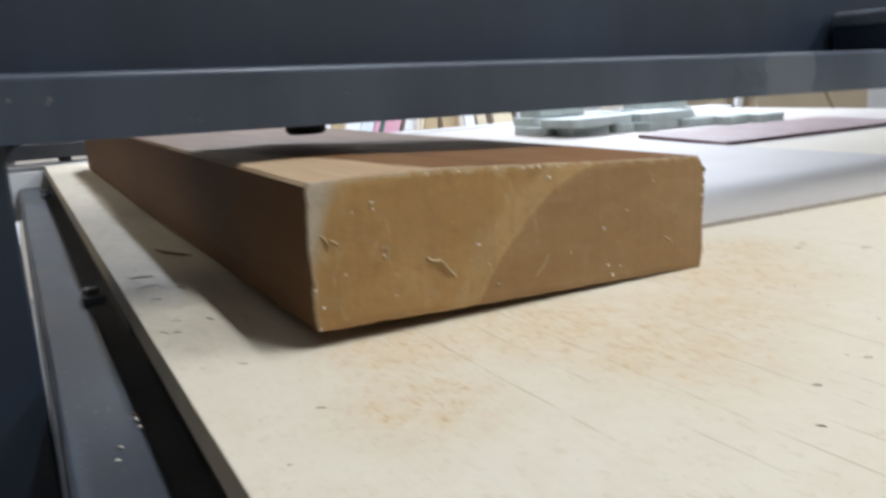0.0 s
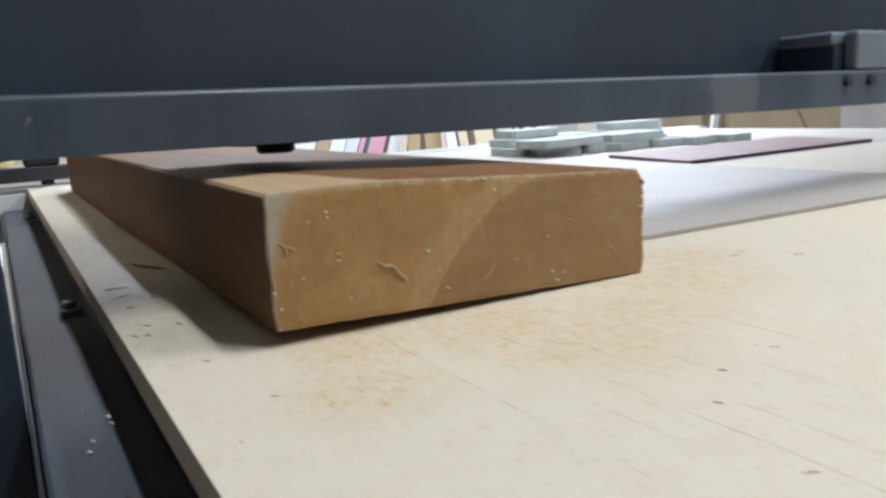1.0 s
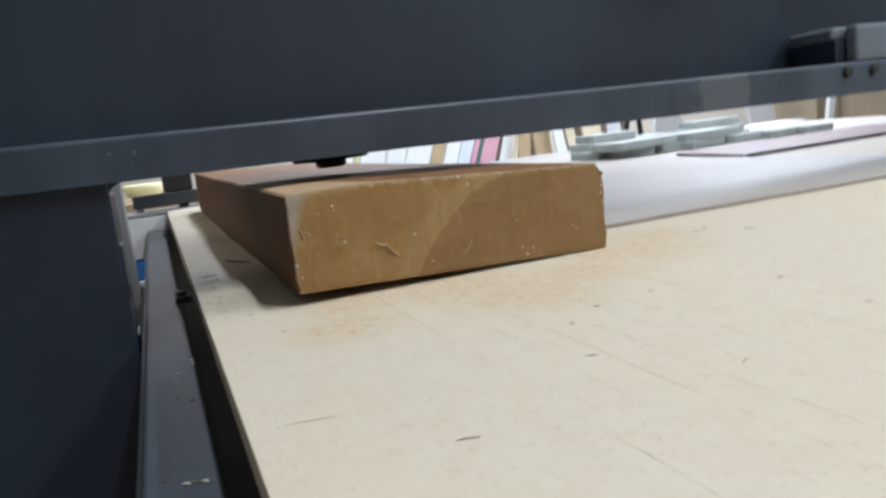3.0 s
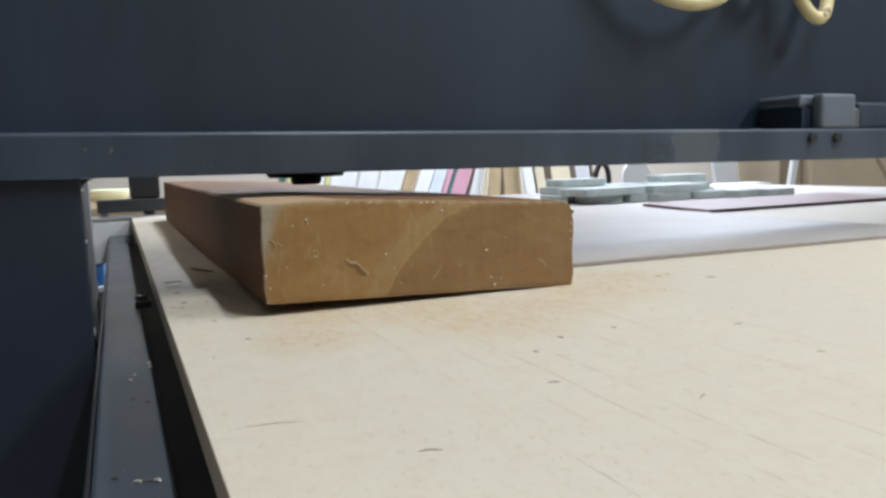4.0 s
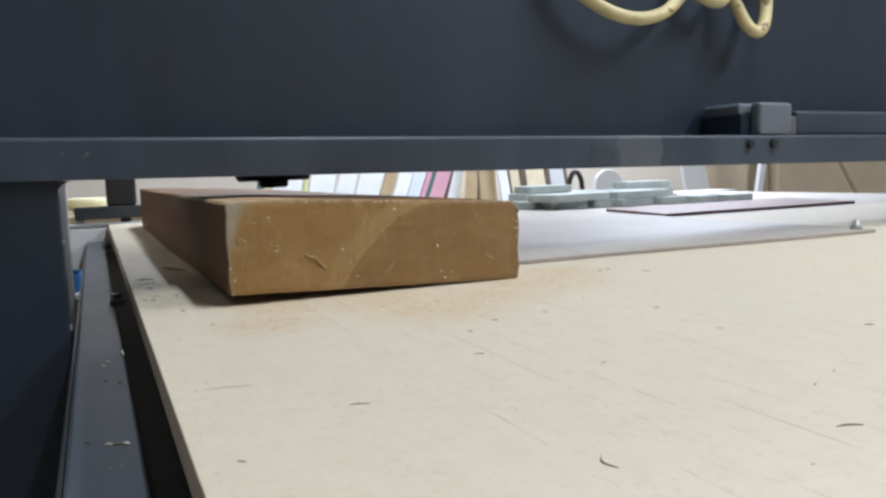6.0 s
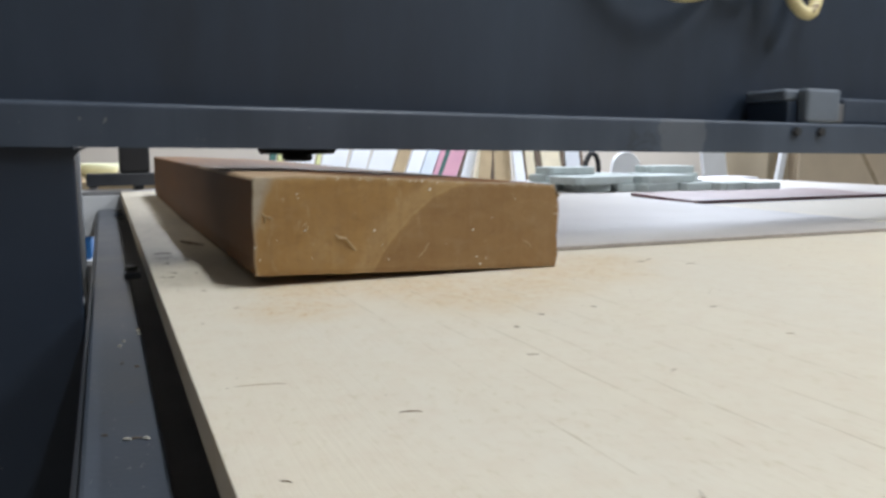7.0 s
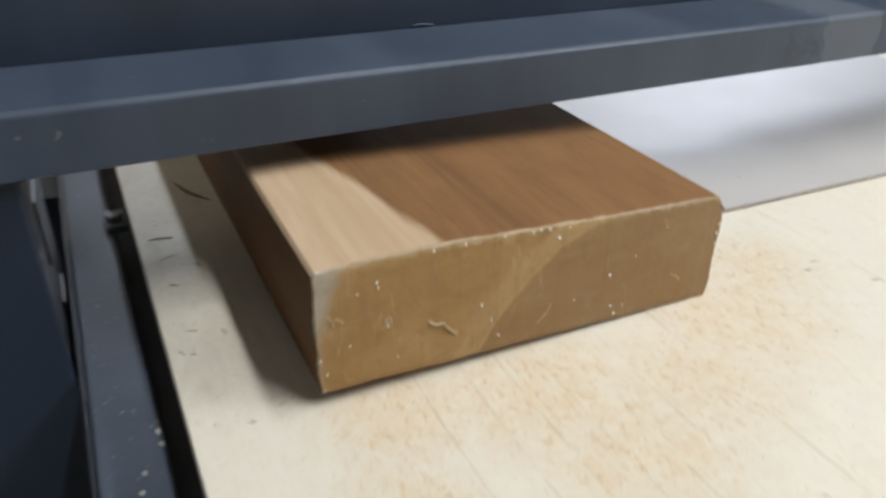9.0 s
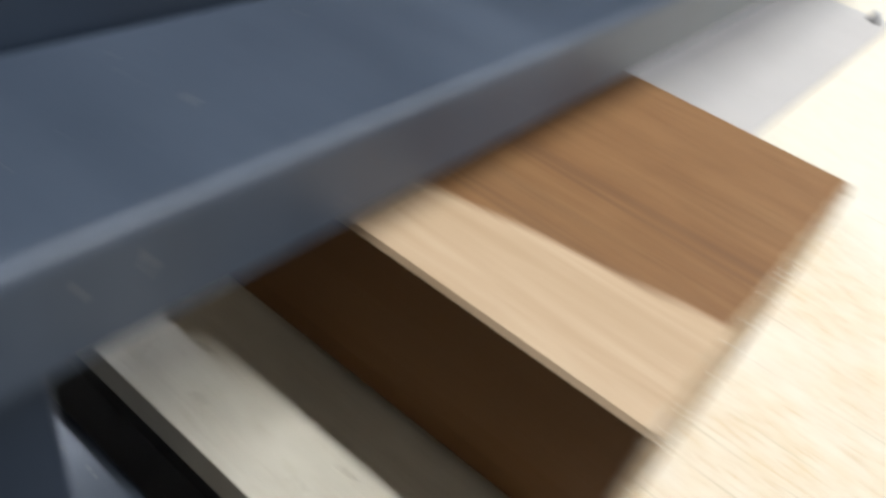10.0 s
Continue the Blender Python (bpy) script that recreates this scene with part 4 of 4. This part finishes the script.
# from x to x at bed height, lean, row depth, material
ROW = [(0.520, 0.545, 8, 0, "green", "dark green board edge in a row"), (0.552, 0.575, 8, 0, "lime", "pale lime board edge in a row"), (0.580, 0.700, 10, 0, "white", "white board leaning in a row"),
       (0.706, 0.722, 12, 0, "lime", "pale lime board edge in a row"), (0.728, 0.835, 14, 0, "white", "white board leaning in a row"), (0.842, 0.922, 18, 0, "white", "white board leaning in a row"),
       (0.929, 1.036, 22, 0, "white", "white board leaning in a row"), (1.042, 1.096, 22, 0, "tan", "tan board offcut leaning in a row"), (1.102, 1.166, 23, 0, "white", "white board leaning in a row"),
       (1.171, 1.228, 24, 0, "pale_blue", "pale blue board leaning in a row"), (1.232, 1.255, 24, 0, "pink", "narrow pink board leaning in a row"), (1.259, 1.275, 24, 0, "green", "thin dark green board leaning in a row"),
       (1.279, 1.352, 24, 0, "pink", "pink board leaning in a row"), (1.355, 1.368, 23, 0, "brownstrip", "dark brown strip in a row of boards"), (1.371, 1.420, 20, 0, "white", "white board leaning in a row"),
       # the brown strip at 1.51 fills a gap, standing in for its shade
       (1.424, 1.440, 14, 1, "cream", "cream board leaning in a row"), (1.443, 1.503, 9, 1, "tan", "tan board leaning in a row"), (1.507, 1.521, 5, 1, "brownstrip", "dark brown strip in a row of boards"),
       (1.525, 1.608, 0, 1, "tan", "tan board standing in a row"), (1.617, 1.666, -5, 2, "white", "white board leaning in a row"), (1.668, 1.676, -5, 2, "brownstrip", "dark brown strip in a row of boards"),
       (1.679, 1.725, -5, 2, "cream", "cream board leaning in a row"), (1.729, 1.757, -5, 2, "brownstrip", "dark brown strip in a row of boards"), (1.761, 1.860, -5, 2, "cream", "cream board leaning in a row"),
       (1.863, 1.884, -5, 2, "brownstrip", "dark brown strip in a row of boards"), (1.888, 1.964, -4, 2, "pale_grey", "pale grey board leaning in a row"), (1.968, 1.984, -4, 2, "brownstrip", "dark brown strip in a row of boards")]
for i, (bx0, bx1, bl, deep, bm_name, lab) in enumerate(ROW):
    board_leaning((bx0 + bx1) / 2 - math.tan(radians(bl)) * 0.78, 2.59 - 0.03 * deep, (bx1 - bx0) * math.cos(radians(bl)), 0.018, 1.15 + 0.05 * (i % 4), bl, MAT[bm_name], lab)


def white_panel(x, y, w, height, lean, label, round_top=0.0, t=0.018):
    if round_top:
        pts = [(-w / 2, 0), (w / 2, 0)] + [(w / 2 * math.cos(a * math.pi / 16), height - w / 2 + w / 2 * math.sin(a * math.pi / 16)) for a in range(17)]
        bm = prism(pts, -t / 2, t / 2, 0.001, 1)
        for v in bm.verts:
            v.co = Vector((v.co.x, v.co.z, v.co.y))
    else:
        bm = box(-w / 2, w / 2, -t / 2, t / 2, 0, height, 0.0015, 1)
    ob = part("white_sheet", bm, MAT["white"], at=pose(x, y, FLOOR_Z + 0.002 + abs(math.sin(radians(lean))) * w / 2 + 0.003, -6, lean, 0))
    tagged(ob, label, "sheet")


white_panel(1.650, 1.81, 0.125, 0.915, 1, "white panel with a rounded top standing on the floor", 1.0)
white_panel(2.115, 1.77, 0.11, 1.3, -5, "white panel leaning on the wall side")
white_panel(3.265, 1.66, 0.84, 1.5, 10, "wide white panel standing beside a carton")
white_panel(1.877, 1.54, 0.026, 1.3, 17, "narrow white strip leaning against cartons")
white_panel(-0.24, 1.9, 0.16, 1.5, 0, "tall white panel behind the bed")


def carton(x0, x1, y, d, h, mat, label, slant=None):
    """slant: ends (x, z) of a brown strip running askew over the front, from the base's middle."""
    ob = thing("carton", pose((x0 + x1) / 2, y, FLOOR_Z + 0.001), label, "box")
    w = x1 - x0
    part("box_body", box(-w / 2, w / 2, 0, d, 0, h, 0.006), mat, ob)
    if slant:
        # added strip marks a dark slanting line on the front
        (ax, az), (bx, bz) = slant
        long = math.hypot(bx - ax, bz - az)
        strip = box(-long / 2, long / 2, -0.0012, -0.0002, -0.009, 0.009, 0.0003, 1)
        part("tape_strip", strip, MAT["tape"], ob, "brown strip running askew", at=pose((ax + bx) / 2, 0, (az + bz) / 2, 0, math.degrees(math.atan2(az - bz, bx - ax)), 0))
    else:
        part("tape_strip", box(-0.02, 0.02, -0.0012, d, h * 0.75, h + 0.001, 0.0003, 1), MAT["tape"], ob, "glossy brown parcel tape")
    part("flap", box(-w / 2 + 0.004, -0.028, 0.0, d * 0.5, h + 0.0012, h + 0.0062, 0.001, 1), mat, ob)
    part("flap", box(0.028, w / 2 - 0.004, 0.0, d * 0.5, h + 0.0012, h + 0.0062, 0.001, 1), mat, ob)


carton(2.145, 2.252, 1.70, 0.3, 1.02, MAT["darkcard"], "narrow brown carton standing on the floor")
carton(2.257, 2.905, 1.66, 0.4, 1.10, MAT["card"], "large plain cardboard carton standing on the floor", ((-0.02, 0.935), (0.15, 0.715)))


def rear_clamp():
    ob = thing("rear_clamp", pose(-0.05, 1.10, 0.0012), "dark grey steel clamp bar across the end plate", "clamp")
    part("clamp_bar", box(-0.056, 0.115, -0.018, 0.018, 0.007, 0.030, 0.002), MAT["charcoal"], ob)
    part("clamp_block", box(0.0, 0.052, -0.014, 0.016, 0.0305, 0.11, 0.004), MAT["black"], ob, "black motor block")
    part("foot", box(0.022, 0.040, -0.012, 0.012, 0.0, 0.0068, 0.001), MAT["black"], ob)
    part("foot", box(-0.052, -0.038, -0.012, 0.012, 0.0, 0.0068, 0.001), MAT["steel"], ob)


rear_clamp()


def machine_guard():
    ob = part("white_guard", box(-0.118, -0.0995, 0.505, 0.520, -0.108, 0.42, 0.001, 1), MAT["white"])
    ob2 = part("steel_post", box(-0.118, -0.0995, 0.522, 0.535, FLOOR_Z, 0.40, 0.001, 1), MAT["paint"], None)
    tagged(ob, "narrow white guard strip fixed to a post", "panel")
    tagged(ob2, "dark steel post beside the rail", "post")


machine_guard()


def yellow_bowl():
    ob = part("yellow_bowl", turned([(0, 0.0), (0.035, 0.0), (0.058, 0.02), (0.066, 0.044), (0.063, 0.046), (0.054, 0.022), (0.033, 0.005), (0, 0.005)], 40), MAT["yellow"], smooth=True, at=pose(-0.095, 2.2, -0.020))
    tagged(ob, "pale yellow plastic bowl on a shelf", "bowl")
    st = thing("side_shelf", pose(0.0, 2.2, FLOOR_Z), "plain tan shelf standing behind the bed", "shelf")
    part("shelf_board", box(-0.5, 0.62, -0.2, 0.2, 0.815, 0.838, 0.002), MAT["tan"], st)
    for x in (-0.48, 0.57):
        part("shelf_side", box(x, x + 0.02, -0.19, 0.19, 0.0, 0.8145, 0.002), MAT["tan"], st)


yellow_bowl()


def side_cabinet():
    """A dark cabinet behind the bed with a blue tray and a black case stacked on it."""
    cab = thing("tool_cabinet", pose(-0.21, 1.42, FLOOR_Z + 0.001), "dark grey steel tool cabinet behind the bed", "cabinet")
    part("cabinet_body", box(-0.12, 0.106, -0.09, 0.2, 0.0, 0.690, 0.004), MAT["slot"], cab)
    part("cabinet_top", box(-0.125, 0.108, -0.095, 0.205, 0.6905, 0.702, 0.002), MAT["white"], cab, "pale grey top panel")
    tray = thing("blue_tray", pose(-0.21, 1.42, FLOOR_Z + 0.7035), "blue plastic storage tray on the cabinet", "tray")
    part("tray_wall", box(-0.11, 0.102, -0.08, 0.18, 0.0, 0.044, 0.005), MAT["blue"], tray)
    part("tray_rim", box(-0.114, 0.105, -0.084, 0.184, 0.0442, 0.052, 0.002), MAT["blue"], tray)
    case = thing("tool_case", pose(-0.21, 1.42, FLOOR_Z + 0.7565), "black tool case stacked on a blue tray", "case")
    part("case_body", box(-0.10, 0.103, -0.07, 0.16, 0.0, 0.050, 0.006), MAT["black"], case)
    part("case_lid", box(-0.102, 0.104, -0.072, 0.162, 0.0505, 0.068, 0.005), MAT["black"], case)


side_cabinet()


def hoop_stand():
    """A bent black tube, both ends on the floor."""
    zf = FLOOR_Z + 0.002
    pts = [(1.556, 2.0, zf), (1.556, 2.0, -0.30), (1.557, 2.0, -0.03), (1.570, 2.0, 0.035), (1.590, 2.0, 0.050), (1.610, 2.0, 0.030), (1.618, 2.0, -0.03), (1.618, 2.0, -0.30), (1.618, 2.0, zf)]
    ob = part("hoop_stand", pipe(pts, 0.0095, 12, 8), MAT["black"], smooth=True)
    tagged(ob, "black bent tube hoop standing on the floor", "stand")


hoop_stand()


# ---- slivers and chips ----
def sliver(a, b, z, width, mat, label, bend=0.0):
    ax, ay = a
    bx, by = b
    mx, my = (ax + bx) / 2 - (by - ay) * bend, (ay + by) / 2 + (bx - ax) * bend
    ob = part("wood_sliver", pipe([(ax, ay, z + width * 0.8), (mx, my, z + width * 1.3), (bx, by, z + width * 0.8)], width, 6, 4, lambda t: 0.25 + 0.75 * math.sin(math.pi * min(max(t, 0.02), 0.98))), mat)
    tagged(ob, label, "sliver", "wood slivers on the boards")


DARK, PALE = "thin dark wood sliver lying on the board", "thin pale wood sliver lying on the board"
for a, b, wdt, key, bend in [((-0.039, -0.181), (-0.022, -0.184), 0.0004, "pale", 0.05), ((0.003, -0.227), (0.010, -0.229), 0.0007, "sliver", 0.1), ((0.071, -0.185), (0.0755, -0.187), 0.0006, "sliver", 0.1),
                             ((0.106, -0.227), (0.111, -0.224), 0.0005, "sliver", 0.2), ((0.049, -0.306), (0.048, -0.3155), 0.0007, "sliver", -0.35), ((0.170, -0.280), (0.173, -0.278), 0.0008, "sliver", 0.1),
                             ((0.150, -0.288), (0.153, -0.287), 0.0006, "sliver", 0.1), ((0.199, -0.144), (0.203, -0.145), 0.0006, "sliver", 0.1), ((-0.045, 0.172), (-0.032, 0.170), 0.0012, "sliver", 0.08),
                             ((-0.041, 0.120), (-0.037, 0.117), 0.0007, "sliver", 0.1), ((-0.047, 0.062), (-0.044, 0.057), 0.0006, "sliver", 0.2), ((-0.040, 0.076), (-0.036, 0.074), 0.0006, "sliver", 0.1),
                             ((-0.042, 0.058), (-0.039, 0.056), 0.0006, "sliver", 0.1), ((-0.026, 0.071), (-0.024, 0.066), 0.0006, "sliver", 0.1), ((-0.029, 0.004), (-0.026, 0.002), 0.0006, "sliver", 0.1),
                             ((-0.026, 0.137), (-0.023, 0.132), 0.0006, "sliver", 0.1), ((-0.020, 0.244), (-0.004, 0.209), 0.0030, "sliver", -0.12), ((-0.043, 0.146), (-0.033, 0.150), 0.0006, "sliver", 0.15),
                             ((0.121, -0.3205), (0.129, -0.3235), 0.0008, "sliver", 0.15), ((0.250, -0.231), (0.254, -0.233), 0.0008, "sliver", 0.1), ((0.190, -0.200), (0.193, -0.202), 0.0005, "pale", 0.1),
                             ((-0.040, -0.261), (-0.0375, -0.263), 0.0006, "sliver", 0.1), ((0.286, -0.026), (0.292, -0.028), 0.0008, "sliver", 0.1), ((0.112, -0.124), (0.1145, -0.126), 0.0007, "sliver", 0.1),
                             ((0.089, -0.142), (0.091, -0.144), 0.0008, "sliver", 0.1), ((0.262, -0.004), (0.266, -0.006), 0.0008, "sliver", 0.1), ((0.273, 0.001), (0.277, -0.001), 0.0006, "sliver", 0.1),
                             ((0.145, -0.119), (0.1475, -0.121), 0.0006, "sliver", 0.1), ((-0.0155, 0.009), (-0.0125, 0.0085), 0.0006, "pale", 0.1), ((-0.0195, -0.0505), (-0.0165, -0.0515), 0.0006, "sliver", 0.1)]:
    sliver(a, b, 0.0, wdt * 0.33, MAT[key], DARK if key == "sliver" else PALE, bend * 0.6)


for a, b, wdt in [((-0.0625, 0.050), (-0.0612, 0.046), 0.0008), ((-0.0622, 0.041), (-0.0605, 0.038), 0.0007), ((-0.071, 0.026), (-0.0695, 0.024), 0.0006), ((-0.0735, 0.015), (-0.0715, 0.0135), 0.0006),
                  ((-0.074, -0.134), (-0.071, -0.136), 0.0006), ((-0.067, -0.136), (-0.0645, -0.138), 0.0006)]:
    sliver(a, b, -0.030, wdt, MAT["waxbit"], "pale flake lying on the steel rail", 0.1)


for a, b, wdt in [((-0.0725, -0.1345), (-0.0665, -0.1355), 0.0005), ((-0.0815, -0.1265), (-0.0790, -0.1275), 0.0005), ((-0.0665, -0.0305), (-0.0640, -0.0320), 0.0006), ((-0.0730, -0.0225), (-0.0710, -0.0235), 0.0005),
                  ((-0.0625, 0.0560), (-0.0600, 0.0520), 0.0008)]:
    sliver(a, b, -0.030, wdt * 0.7, MAT["sliver"], "thin dark wood sliver lying on the steel rail", 0.1)


def dust_specks():
    """Sawdust crumbs over both boards and the rail."""
    rng = random.Random(11)
    verts, faces = [], []

    def crumb(x, y, z, s):
        n = len(verts)
        a = rng.uniform(0, 6.28)
        l, w = s * rng.uniform(0.8, 2.2), s * rng.uniform(0.4, 0.9)
        c, d = math.cos(a), math.sin(a)
        for u, v in ((-l, -w), (l, -w * 0.6), (l * 0.8, w), (-l * 0.7, w * 0.8)):
            verts.append((x + u * c - v * d, y + u * d + v * c, z))
        verts.append((x, y, z + s * 0.7))
        faces.extend([(n, n + 1, n + 4), (n + 1, n + 2, n + 4), (n + 2, n + 3, n + 4), (n + 3, n, n + 4)])

    for _ in range(170):
        x, y = rng.uniform(-0.05, 0.75), rng.uniform(-0.42, 0.5)
        if -0.003 < x < 0.203 and y > -0.004:
            continue
        on_sheet = 0.2022 < x < 0.646 and y > seam(x)
        crumb(x, y, SHEET_T + 0.0001 if on_sheet else 0.0002, rng.choice((0.0002, 0.0002, 0.0003, 0.00045)))
    for _ in range(120):
        crumb(rng.uniform(0.12, 0.50), rng.uniform(-0.22, 0.055), 0.0002, rng.choice((0.0002, 0.0002, 0.0003, 0.0004)))
    for _ in range(34):
        crumb(rng.uniform(-0.048, -0.006), rng.gauss(0.09, 0.06), 0.0002, rng.choice((0.0002, 0.0002, 0.0003, 0.0004)))
    for _ in range(90):
        crumb(rng.uniform(-0.087, -0.061), rng.uniform(-0.25, 0.9), -0.0298, rng.choice((0.0002, 0.0002, 0.0003, 0.0004)))
    me = bpy.data.meshes.new("sawdust")
    me.from_pydata(verts, [], faces)
    me.materials.append(MAT["sliver"])
    tagged(new("sawdust", me), "scattered dark sawdust crumbs on the boards", "sawdust", kind="stuff")


dust_specks()
knob = part("seam_peg", turned([(0, 0.0), (0.006, 0.0), (0.0055, 0.003), (0.003, 0.008), (0, 0.011)], 16), MAT["alu"], smooth=True, at=pose(0.630, seam(0.63) + 0.014, SHEET_T + 0.0002))
tagged(knob, "small grey cone peg on the laminate sheet corner", "peg")
